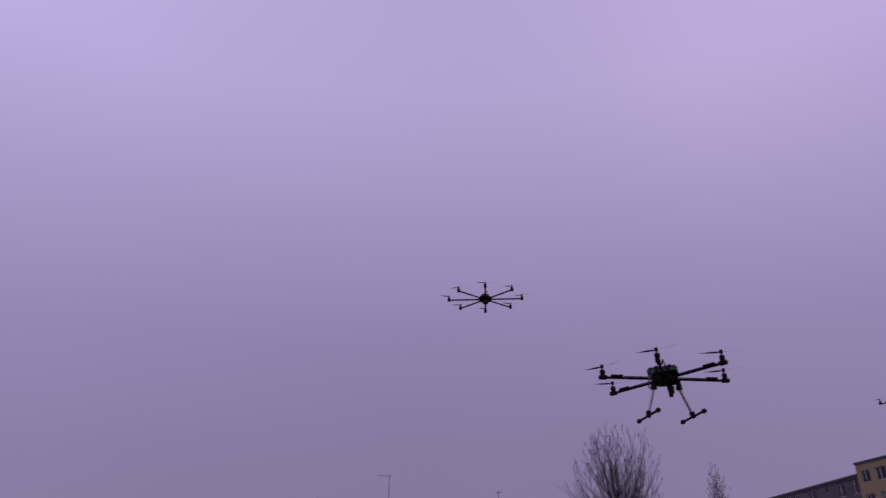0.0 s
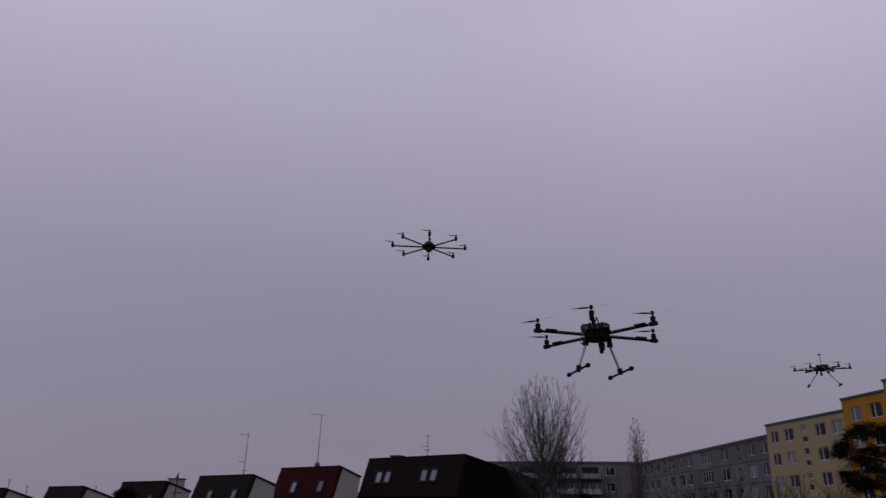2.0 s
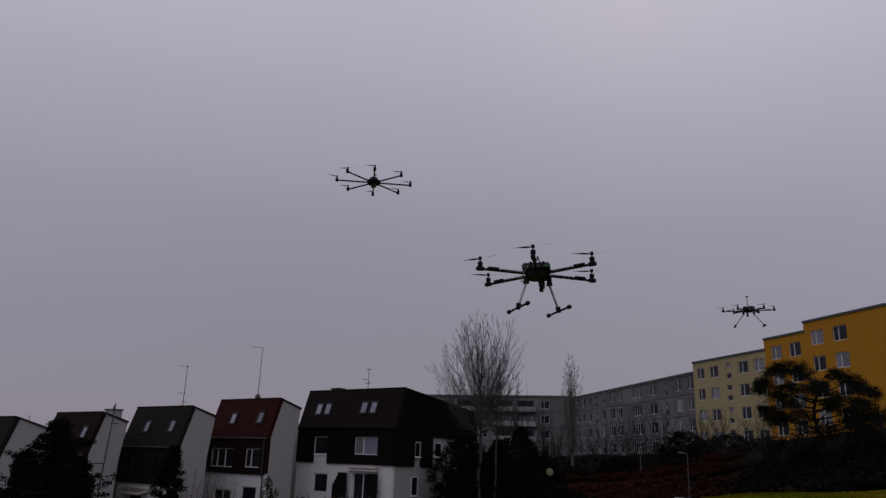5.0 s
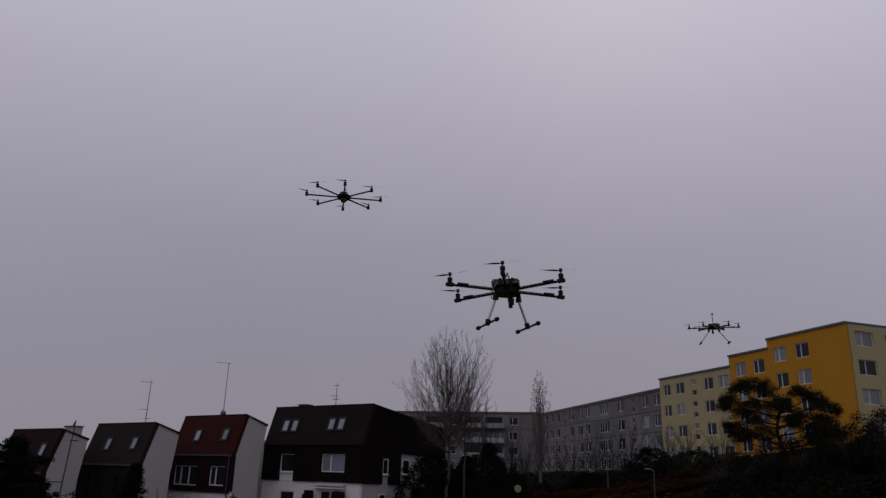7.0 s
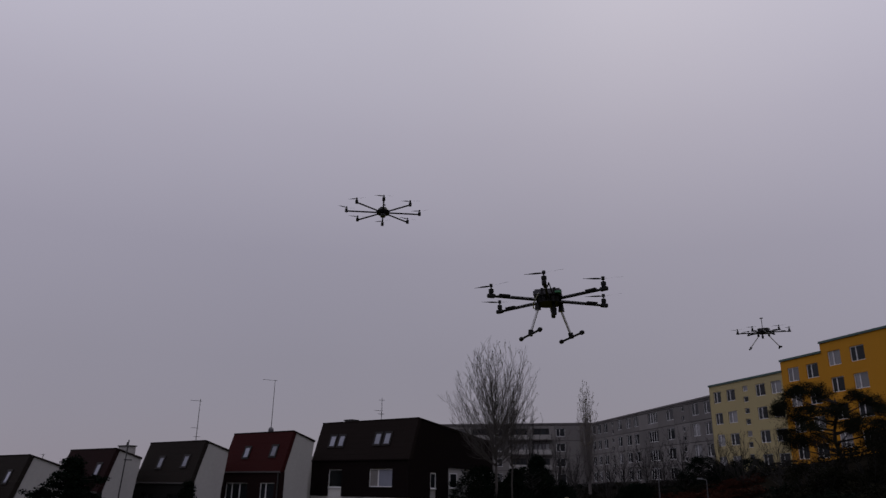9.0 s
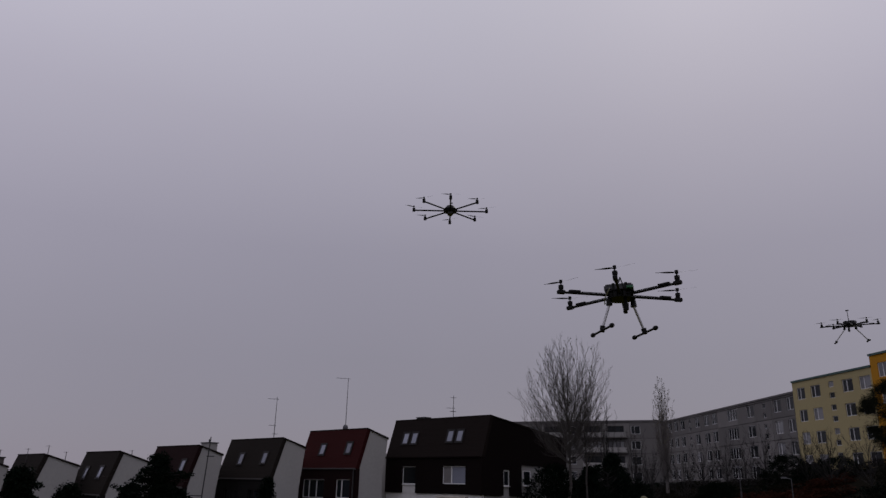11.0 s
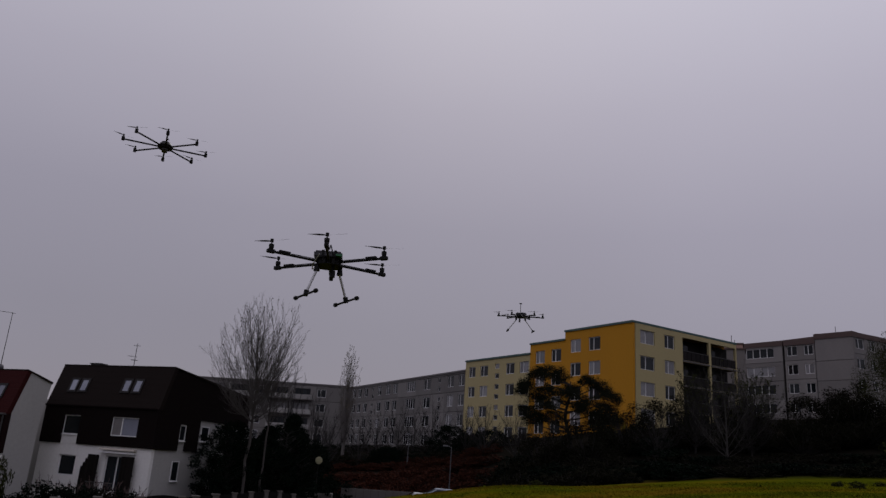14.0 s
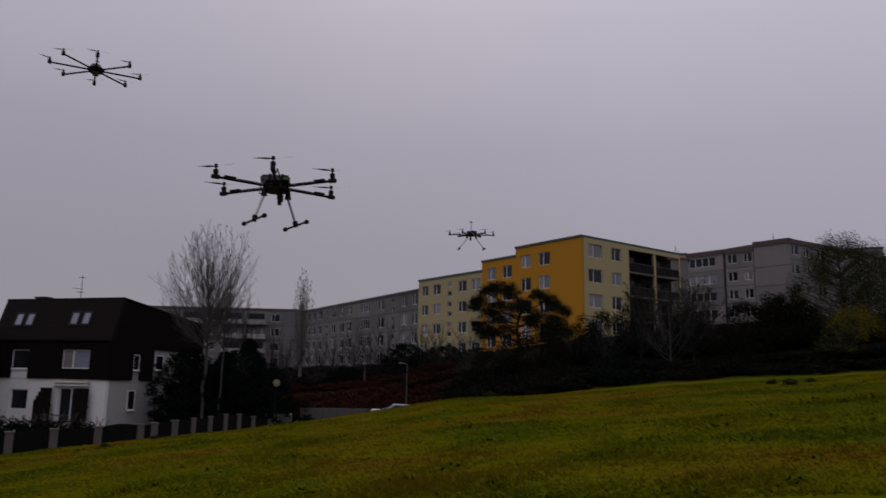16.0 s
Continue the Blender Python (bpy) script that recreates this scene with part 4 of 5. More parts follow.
        sheet("leaves", v, f, leaf_mat or M_OLIVE, t, "sparse last leaves")
    return t


def leafy_tree(name, az, d, el_top, width, label, seed, mat, bark, clumps, per, clump_r, leaf, shape="round", trunk=0.25, category="tree", flat=0.7):
    """Trunk and limbs reaching to clumps of leaves or needles; the clumps leave gaps and an uneven outline."""
    rng = random.Random(seed)
    p = on_ground(az, d)
    H = height_for(az, d, el_top)
    t = thing(name, pose(p.x, p.y, p.z, 0, 0, rng.uniform(0, 360)), label, category)
    st, pts, tuft = Sticks(), [], []
    lean = Vector((rng.uniform(-0.04, 0.04), rng.uniform(-0.04, 0.04), 0)) * H
    steps = 6
    axis = [Vector((lean.x * (i / steps) ** 2, lean.y * (i / steps) ** 2, H * 0.93 * i / steps - (0.2 if i == 0 else 0))) for i in range(steps + 1)]
    for i in range(steps):
        st.add(axis[i], axis[i + 1], 0.02 * H * (1 - i / steps) + 0.02, 0.02 * H * (1 - (i + 1) / steps) + 0.02, 7)
    for k in range(clumps):
        s = (k + rng.random()) / clumps
        z = H * (trunk + (0.96 - trunk) * s)
        if shape == "cone":
            rad = width / 2 * (1 - s) ** 0.78 * (0.8 + 0.35 * math.sin(s * 37 + seed)) + 0.02 * width
        elif shape == "column":
            rad = width / 2 * min(1, 2.2 * (1 - s) + 0.1)
        else:
            rad = width / 2 * math.sqrt(max(0.02, 1 - (2 * s - 0.9) ** 2 * 0.8))
        a = k * 2.399 + rng.uniform(-0.5, 0.5)
        rr = rad * (rng.uniform(0.2, 1.35) ** 0.6)
        c = Vector((math.cos(a) * rr, math.sin(a) * rr, z)) + lean * (z / H) ** 2
        b = Vector((0, 0, max(0.1, z - rr * 0.5))) + lean * (z / H) ** 2
        if shape == "cone":
            rr = rad * rng.uniform(0.55, 1.35)
            b = Vector((0, 0, z)) + lean * (z / H) ** 2
            c = b + Vector((math.cos(a) * rr, math.sin(a) * rr, rng.uniform(-0.12, 0.22) * rr))
            for u in (0.25, 0.45, 0.65, 0.82, 0.95, 1.05):
                tuft.append((b.lerp(c, u) - Vector((0, 0, 0.1 * rr * math.sin(math.pi * min(1, u)))), clump_r * (1.25 - u) + 0.07))
        else:
            pts.append(c)
        st.add(b, c, 0.006 * H, 0.003 * H, 4)
    sheet("trunk", st.v, st.f, bark, t)
    v, f = leaf_cloud(pts, rng, per, clump_r, leaf, flat)
    for c, rad in tuft:
        v2, f2 = leaf_cloud([c], rng, per // 4, rad, leaf, 0.6)
        k = len(v)
        v += v2
        f += [tuple(i + k for i in q) for q in f2]
    sheet("crown", v, f, mat, t)
    return t


# bare tree beside the brown house, and the slim poplar further off
bare_tree(11.55, 50.5, 10.75, 6.9, "tall bare deciduous tree with upswept grey branches", 5, limbs=74, leaves=0.02, start=0.44, twigs=12, fine=6, thick=0.52, twig_r=0.0105, lift=0.11)
bare_tree(12.75, 51.5, 8.3, 3.4, "slim bare tree beside a taller one", 6, limbs=24, start=0.5, twigs=9, fine=4, thick=0.45, twig_r=0.009, lift=0.11)
bare_tree(18.4, 92, 7.95, 3.1, "slender bare poplar before a grey block", 8, limbs=54, leaves=0.4, start=0.16, twigs=9, fine=5, lift=0.16, twig_r=0.012, bark=M_BARK_PALE, leaf_mat=M_LEAF_PALE)
bare_tree(46.4, 56, 8.3, 6.0, "pale-barked bare birch at the meadow edge", 12, limbs=16, leaves=0.06, start=0.10, bark=M_BIRCH, thick=0.7, twigs=8, fine=4)
bare_tree(44.3, 60, 7.4, 5.5, "dark bare tree before the balconies", 13, limbs=44, bark=M_BARK_DARK, leaves=0.5, start=0.12, twigs=10, fine=5, twig_r=0.013)
bare_tree(48.1, 59, 7.3, 5.6, "dark twiggy tree with a few last leaves", 14, limbs=58, bark=M_BARK_DARK, leaves=0.5, start=0.10, twigs=10, fine=5, twig_r=0.013)
for i, (az, d, el, w) in enumerate(((14.3, 72, 6.2, 3.6), (20.9, 90, 3.6, 6.0), (23.7, 92, 3.4, 6.0), (16.3, 82, 4.6, 4.5), (29.0, 80, 4.2, 6.0), (34.2, 64, 4.2, 4.5), (22.5, 92, 4.0, 6.5), (25.0, 92, 4.6, 6.5), (27.6, 88, 4.2, 5), (31.3, 74, 4.4, 6.0), (33.0, 68, 3.4, 5.0), (17.4, 80, 3.0, 5.0), (19.6, 84, 2.8, 5.0), (38.9, 66, 4.4, 4.5), (48.0, 58, 5.8, 5.0), (41.6, 58, 4.6, 4.0), (45.4, 63, 7.6, 5.5), (47.3, 62, 6.8, 5.0))):
    bare_tree(az, d, el, w, "small bare tree with fine dark twigs", 30 + i, limbs=26, bark=M_BARK_DARK, start=0.12, twigs=9, fine=3, twig_r=0.016)
for az, el, seed in ((-1.2, -2.7, 64), (0.5, -2.9, 65), (1.7, -2.6, 66), (3.1, -2.9, 67), (4.4, -3.1, 68)):
    bare_tree(az, 46.3, el, 2.8, "bare reddish garden bush before a white wall", seed, limbs=30, bark=M_TWIG, start=0.03, twigs=9, fine=3, thick=0.7, twig_r=0.015)
for az, el, seed in ((-9.2, -1.2, 61), (-8.0, -1.0, 62), (-6.6, -1.5, 63)):
    bare_tree(az, 49.5, el, 2.6, "bare reddish garden bush by a white wall", seed, limbs=26, bark=M_TWIG, start=0.03, twigs=8, fine=2, thick=0.7)
# black pine before the yellow block: crooked limbs bear flat needle pads with gaps between them
def pine_tree(az, d, el_top, label, seed, limbs):
    """Each limb: height share of its pad, reach, heading (0 is to the east), half width of the pad."""
    rng = random.Random(seed)
    p = on_ground(az, d)
    H = height_for(az, d, el_top)
    t = thing("pine_tree", pose(p.x, p.y, p.z, 0, 0, -az), label, "tree")
    st, v, f = Sticks(), [], []
    axis = [Vector((0.25 * math.sin(i * 1.1), 0.2 * math.sin(i * 1.7), H * 0.88 * i / 8 - (0.3 if i == 0 else 0))) for i in range(9)]
    for i in range(8):
        st.add(axis[i], axis[i + 1], 0.24 - 0.024 * i, 0.216 - 0.024 * i, 8)
    for share, reach, head, half in limbs:
        a = radians(head)
        c = Vector((math.cos(a) * reach, math.sin(a) * reach, H * share))
        z0 = max(0.3, share - 0.07 - 0.05 * reach / 2) * H
        k = min(7, int(z0 / (H * 0.88) * 8))
        b = Vector((axis[k].x, axis[k].y, z0))
        mid = b.lerp(c, 0.55) + Vector((0, 0, -0.12 * reach))
        path = [(b * (1 - u) + mid * u) * (1 - u) + (mid * (1 - u) + c * u) * u for u in [j / 6 for j in range(7)]]
        for j in range(6):
            st.add(path[j], path[j + 1], 0.085 - 0.01 * j, 0.075 - 0.01 * j, 5)
        for m in range(int(30 * half)):
            g, rr = rng.uniform(0, 6.28), rng.random() ** 0.6 * half * rng.uniform(0.7, 1.25)
            tuft = c + Vector((math.cos(g) * rr, math.sin(g) * rr * 0.85, rng.gauss(0.05, 0.25 * half) + 0.3 * (1 - rr / half)))
            st.add(c.lerp(tuft, 0.15) - Vector((0, 0, 0.12)), tuft, 0.022, 0.008, 3)
            spread = rng.uniform(0.11, 0.24)
            for _ in range(100):
                o = tuft + Vector((rng.gauss(0, spread), rng.gauss(0, spread), rng.gauss(0, spread * 0.75)))
                dv = (o - tuft + Vector((rng.uniform(-0.1, 0.1), rng.uniform(-0.1, 0.1), 0.12))).normalized() * rng.uniform(0.08, 0.15)
                w = dv.orthogonal().normalized() * 0.024
                n = len(v)
                v += [tuple(o - w), tuple(o + w), tuple(o + dv)]
                f.append((n, n + 1, n + 2))
    sheet("trunk", st.v, st.f, M_BARK_DARK, t)
    sheet("crown", v, f, M_PINE, t)
    return t


pine_tree(35.2, 66, 7.15, "dark spreading pine with layered needle pads", 21,
          ((0.95, 2.0, 175, 1.15), (0.90, 2.9, 190, 0.95), (0.92, 0.9, 150, 0.9), (0.80, 3.7, 172, 0.9), (0.72, 4.1, 195, 0.8), (0.83, 2.4, 10, 0.9), (0.86, 1.6, 340, 0.6), (0.77, 3.2, 20, 0.85), (0.68, 3.6, 350, 1.0),
           (0.72, 1.9, 200, 1.0), (0.70, 0.6, 280, 1.1), (0.64, 2.6, 165, 0.9), (0.62, 2.0, 330, 1.1), (0.78, 1.2, 80, 0.9), (0.58, 3.2, 15, 0.9), (0.55, 2.6, 230, 0.9), (0.52, 1.6, 300, 1.0), (0.50, 3.4, 180, 0.9), (0.46, 2.6, 350, 1.1), (0.42, 1.8, 210, 1.2), (0.44, 3.6, 10, 0.9), (0.36, 2.4, 330, 1.1), (0.38, 3.2, 190, 1.0)))
# dark conifers in the gardens
for i, (az, d, el, w, sh) in enumerate(((-26.7, 42, 0.75, 5.6, "cone"), (-23.8, 43, -0.3, 4.8, "cone"), (-18.0, 42, 1.9, 8.2, "cone"), (-19.6, 42.5, -0.2, 4.4, "cone"), (-16.6, 43, -0.6, 4.6, "cone"),
                                       (-10.9, 49, 0.5, 1.5, "column"), (14.6, 60, 2.7, 5.0, "cone"), (12.9, 57, 1.7, 4.4, "cone"), (10.25, 51.5, 1.9, 3.6, "round"), (10.6, 52.5, 1.7, 4.4, "round"), (11.0, 53, 0.4, 3.4, "round"),
                                       (21.8, 84, 0.6, 3.4, "round"), (26.4, 90, 2.6, 4.5, "round"), (29.5, 88, 2.4, 4.6, "round"), (28.0, 90, 2.0, 4.0, "round"), (16.0, 62, 0.4, 3.2, "round"), (14.2, 57, 1.9, 5.6, "round"), (12.6, 55, 0.9, 4.2, "round"), (15.6, 58, 0.9, 4.6, "round"), (13.4, 54, 0.2, 4.4, "round"))):
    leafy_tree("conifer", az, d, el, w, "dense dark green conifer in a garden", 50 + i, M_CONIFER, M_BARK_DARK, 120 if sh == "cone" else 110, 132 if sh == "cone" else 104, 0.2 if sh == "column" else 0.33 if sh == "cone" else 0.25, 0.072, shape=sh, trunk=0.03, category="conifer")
leafy_tree("willow_tree", 57.9, 62, 9.8, 6.5, "tall olive-leaved tree at the meadow edge", 80, M_OLIVE, M_BARK_DARK, 110, 420, 0.42, 0.05, trunk=0.10, flat=1.7)
leafy_tree("willow_tree", 60.9, 66, 8.3, 6.0, "tall olive-leaved tree at the meadow edge", 81, M_OLIVE, M_BARK_DARK, 84, 260, 0.42, 0.05, trunk=0.10, flat=1.7)
leafy_tree("autumn_tree", 58.5, 57, 5.2, 3.2, "small tree with bright yellow autumn leaves", 82, M_GOLD, M_BARK_DARK, 34, 130, 0.3, 0.05, trunk=0.25, flat=1.1)
leafy_tree("autumn_tree", 38.7, 72, 3.9, 2.6, "small tree with yellow leaves before the yellow block", 83, M_GOLD, M_BARK_DARK, 26, 70, 0.26, 0.10, trunk=0.2)


def shrub_at(proto, az, d, height, width, rng):
    p = on_ground(az, d, 0.1)
    return copy_thing(proto, pose(p.x, p.y, p.z, 0, 0, rng.uniform(0, 360)) @ Matrix.Diagonal((width, width, height, 1)))


def shrub(label, seed, mat, per=46, leaf=0.038):
    """A unit-size shrub: stems fanning from the foot, leaves in loose clumps."""
    rng = random.Random(seed)
    t = thing("shrub", Matrix.Translation((0, 0, -50)), label, "shrub", "shrubs along the meadow")
    st, pts = Sticks(), []
    for k in range(46):
        a, rr = rng.uniform(0, 6.28), math.sqrt(rng.random()) * 0.5
        z = 0.12 + 0.85 * rng.random() * math.sqrt(max(0.05, 1 - (rr / 0.52) ** 2))
        c = Vector((math.cos(a) * rr, math.sin(a) * rr, z))
        st.add(Vector((c.x * 0.15, c.y * 0.15, 0)), c, 0.010, 0.004, 3)
        for _ in range(2):
            st.add(c, c + Vector((rng.uniform(-0.1, 0.1), rng.uniform(-0.1, 0.1), rng.uniform(0.02, 0.16))), 0.004, 0.001, 3)
        pts.append(c)
    sheet("stem_fan", st.v, st.f, M_BARK_DARK, t)
    v, f = leaf_cloud(pts, rng, per, 0.075, leaf)
    sheet("foliage", v, f, mat, t)
    return t


def shrubs():
    rng = random.Random(4)
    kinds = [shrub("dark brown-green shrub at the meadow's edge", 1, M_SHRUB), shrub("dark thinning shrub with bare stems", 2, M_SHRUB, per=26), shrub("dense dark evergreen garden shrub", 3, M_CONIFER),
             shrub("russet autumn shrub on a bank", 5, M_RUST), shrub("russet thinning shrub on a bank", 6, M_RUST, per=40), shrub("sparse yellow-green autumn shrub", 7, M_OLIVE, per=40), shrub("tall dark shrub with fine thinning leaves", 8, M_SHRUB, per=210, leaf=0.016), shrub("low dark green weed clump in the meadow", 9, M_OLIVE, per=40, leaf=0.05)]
    # thicket along the crest
    for az in np.arange(31.0, 63.0, 1.25):
        for d, drop in ((49, 1.6), (54, 0.8), (61, 0.0)):
            a = az + rng.uniform(-0.6, 0.6)
            k = rng.choice((0, 1, 1, 2, 2))
            dd = d + rng.uniform(-2, 2)
            el = float(np.interp(a, (30, 33, 39, 43, 48, 52, 63), (0.4, 1.2, 2.5, 2.6, 2.3, 2.4, 2.8))) - drop + rng.uniform(-0.5, 0.25)
            shrub_at(kinds[k], a, dd, max(0.7, height_for(a, dd, el)), rng.uniform(2.4, 4.2), rng)
    # rust-coloured bank behind the parked cars
    for az in np.arange(17.5, 29.8, 0.75):
        for d in (66, 71, 76, 81, 86):
            el = float(np.interp(az, (17.5, 23.6, 30, 32.5), (-1.1, -0.15, 0.45, 1.0))) - (84 - d) * 0.06 + rng.uniform(-0.4, 0.15)
            shrub_at(kinds[rng.choice((3, 3, 4))], az + rng.uniform(-0.4, 0.4), d, max(0.8, height_for(az, d, el)), rng.uniform(2.6, 4.0), rng)
    for az in np.arange(13.0, 33.0, 0.8):
        for d, el in ((88, -0.3), (104, 0.1)):
            a, dd = az + rng.uniform(-0.4, 0.4), d + rng.uniform(-4, 4)
            e = el + rng.uniform(-0.7, 0.6) + (1.5 if az > 25 else 0.0)
            shrub_at(kinds[rng.choice((0, 1, 1, 2))], a, dd, max(1.0, height_for(a, dd, e)), rng.uniform(3.2, 5.0), rng)
    by_the_blocks = ((52.6, 60, 4.3, 5.6, 6), (51.2, 58, 2.9, 4.0, 6), (53.8, 61, 4.0, 4.5, 6), (54.6, 60, 4.6, 4.5, 6), (47.6, 60, 4.0, 4.5, 6), (42.6, 62, 4.4, 5, 6), (39.5, 62, 4.0, 5, 6), (57.5, 54, 2.4, 3, 5), (33.6, 60, 4.0, 5.5, 6), (36.8, 60, 3.6, 5.0, 6))
    front_gardens = ((-0.9, 45, 2.6, 3.0, 2), (0.9, 45, 2.3, 2.4, 2), (2.5, 45.2, 2.3, 2.8, 1), (3.8, 45.5, 2.0, 2.2, 2), (-3.2, 44, 2.0, 2.4, 2), (1.8, 45.5, 2.2, 2.2, 2), (-5.5, 44, 1.9, 2.4, 1), (3.0, 44.6, 1.6, 2.0, 1), (-3.9, 49.5, 4.2, 1.4, 5), (-6.5, 49, 2.4, 3.2, 1), (-8.4, 49, 2.2, 3, 1), (-29.5, 44, 2.0, 3.0, 1), (-31.5, 45, 2.2, 3.0, 1))
    beside_brown_house = ((16.9, 53.4, 2.5, 2.2, 2), (18.0, 64, 2.4, 3.4, 2), (19.2, 66, 2.0, 3.4, 2), (13.5, 55, 2.6, 3.4, 2), (15.3, 57, 2.4, 3.4, 2), (10.4, 51, 2.4, 2.6, 2), (12.1, 53, 2.6, 3.0, 2))
    meadow_weeds = ((53.2, 38.5, 0.34, 0.6, 7), (54.3, 37.2, 0.42, 0.7, 7), (55.6, 38.8, 0.3, 0.55, 7), (5.3, 36, 0.3, 0.7, 7), (8.6, 39, 0.3, 0.6, 7), (33.0, 42, 0.4, 0.8, 7))
    for az, d, h, w, k in by_the_blocks + front_gardens + beside_brown_house + meadow_weeds:
        shrub_at(kinds[k], az, d, h, w, rng)
    for k in kinds:
        for o in (*k.children_recursive, k):
            bpy.data.objects.remove(o)


shrubs()


def meadow_grass():
    """Blades and tufts standing on the meadow, taller and denser in scattered clumps."""
    rng = random.Random(11)
    for name, mat, count, label in (("grass", M_BLADE, 130000, "short yellow-green meadow grass"), ("dry_grass", M_STRAW, 14000, "dry straw-coloured grass stalks"), ("weeds", M_WEED, 1500, "dark green weed tufts in the meadow")):
        v, f = [], []
        made = 0
        while made < count:
            d = 9.0 + 34.0 * rng.random() ** 1.15
            az = rng.uniform(-9, 68)
            x, y = d * math.sin(radians(az)), d * math.cos(radians(az))
            n = noise.noise(Vector((x * 1.1, y * 1.1, 3 if name == "grass" else 9)))
            if name == "weeds" and n < 0.42:
                continue
            if name == "dry_grass" and n < -0.05:
                continue
            z = ground_z(x, y)
            rough = max(0.0, noise.noise(Vector((x * 0.45, y * 0.45, 21))) + 0.15)
            h = rng.uniform(0.012, 0.04) * (1.0 + 2.6 * rough)
            if name == "weeds":
                h *= 1.4
            wdt = rng.uniform(0.008, 0.018) * (1 + d / 40) * (2.6 if name == "weeds" else 1)
            a, lean = rng.uniform(0, 6.28), rng.uniform(0.02, 0.09) + h
            ca, sa = math.cos(a), math.sin(a)
            k = len(v)
            v += [(x - ca * wdt, y - sa * wdt, z - 0.01), (x + ca * wdt, y + sa * wdt, z - 0.01), (x - sa * lean, y + ca * lean, z + h)]
            f.append((k, k + 1, k + 2))
            made += 1
        tagged(sheet(name, v, f, mat), label, "grass", kind="stuff")


meadow_grass()


# ---- garden fence, gate, road, cars and poles ----
def slat_mesh():
    bm = bmesh.new()
    box(bm, (-0.06, -0.02, -0.35), (0.06, 0.02, 0.98))
    me = bpy.data.meshes.new("slat")
    bm.to_mesh(me)
    bm.free()
    me.materials.append(M_FENCE)
    return me


SLAT = slat_mesh()


def fence_line():
    pts = [(-9.0, 41), (-6.0, 41.5), (-3.2, 42), (-0.5, 42.6), (2.1, 43.2), (4.8, 44), (7.5, 45.2), (8.4, 45.6), (9.75, 46.6), (11.05, 47.6), (12.2, 48.6), (13.25, 49.6), (14.2, 50.6), (15.2, 51.6), (16.4, 52.8)]
    t = thing("fence", Matrix.Identity(4), "garden fence of concrete posts and dark slats", "fence")
    places = [on_ground(a, d, 0) for a, d in pts]
    for i, p in enumerate(places):
        bm = bmesh.new()
        w = 0.18 if i < 9 else 0.12
        box(bm, (-w, -w, -0.8), (w, w, 1.0))
        box(bm, (-w - 0.04, -w - 0.04, 1.0), (w + 0.04, w + 0.04, 1.06))
        ob = part("post", bm, M_CONCRETE, t)
        ob.matrix_basis = pose(p.x, p.y, p.z + 0.15, 0, 0, HEAD + 50)
    for i, (a, b) in enumerate(zip(places, places[1:])):
        u = b - a
        L = u.length
        m = pose(a.x, a.y, 0, 0, 0, math.degrees(math.atan2(u.y, u.x)))
        gate = i == 5
        n = max(4, int(L / 0.17))
        for k in range(n):
            x = 0.28 + (L - 0.56) * k / (n - 1)
            z = a.z + (b.z - a.z) * x / L + 0.15
            slat = new("slat", SLAT)
            slat.parent = t
            slat.matrix_basis = m @ Matrix.Translation((x, 0, z + (0.14 * math.sin(math.pi * x / L) if gate else 0)))
        bm = bmesh.new()
        for hz in (0.25, 0.85):
            tube(bm, (0.1, 0.03, a.z + hz + 0.1), (L - 0.1, 0.03, b.z + hz + 0.1), 0.03, 0.03, 5)
        ob = part("rail", bm, M_FENCE, t)
        ob.matrix_basis = m


fence_line()


def road():
    v, f = [], []
    n = 40
    for i in range(n + 1):
        az = 14 + 20 * i / n
        for d in (57.0, 63.0):
            p = polar(az, d)
            v.append((p.x, p.y, ground_z(p.x, p.y) + 0.06))
    for i in range(n):
        f.append((2 * i, 2 * i + 1, 2 * i + 3, 2 * i + 2))
    tagged(sheet("road", v, f, M_ASPHALT), "narrow asphalt access road behind the meadow", "road", kind="structure")
    bm = bmesh.new()
    for i in range(16):
        a, b = on_ground(18.6 + 0.55 * i, 64.2, 0.3), on_ground(19.15 + 0.55 * i, 64.2, 0.3)
        u = b - a
        box(bm, (0, -0.12, 0), (u.length - 0.02, 0.12, -1.12 - a.z), pose(a.x, a.y, a.z, 0, 0, math.degrees(math.atan2(u.y, u.x))))
    tagged(link_mesh("retaining_wall", bm, M_CONCRETE), "low grey concrete retaining wall", "wall", kind="structure")
    a = on_ground(17.0, 53.5, 0)
    t = thing("bin_enclosure", pose(a.x, a.y, a.z, 0, 0, -20), "low pale concrete enclosure by the road", "enclosure")
    for x0, x1, y0, y1 in ((-0.9, 0.9, -0.1, 0.08), (-0.9, -0.74, 0.08, 1.3), (0.74, 0.9, 0.08, 1.3)):
        bm = bmesh.new()
        box(bm, (x0, y0, -0.6), (x1, y1, -1.1 - a.z))
        part("wall", bm, M_CONCRETE, t)


road()


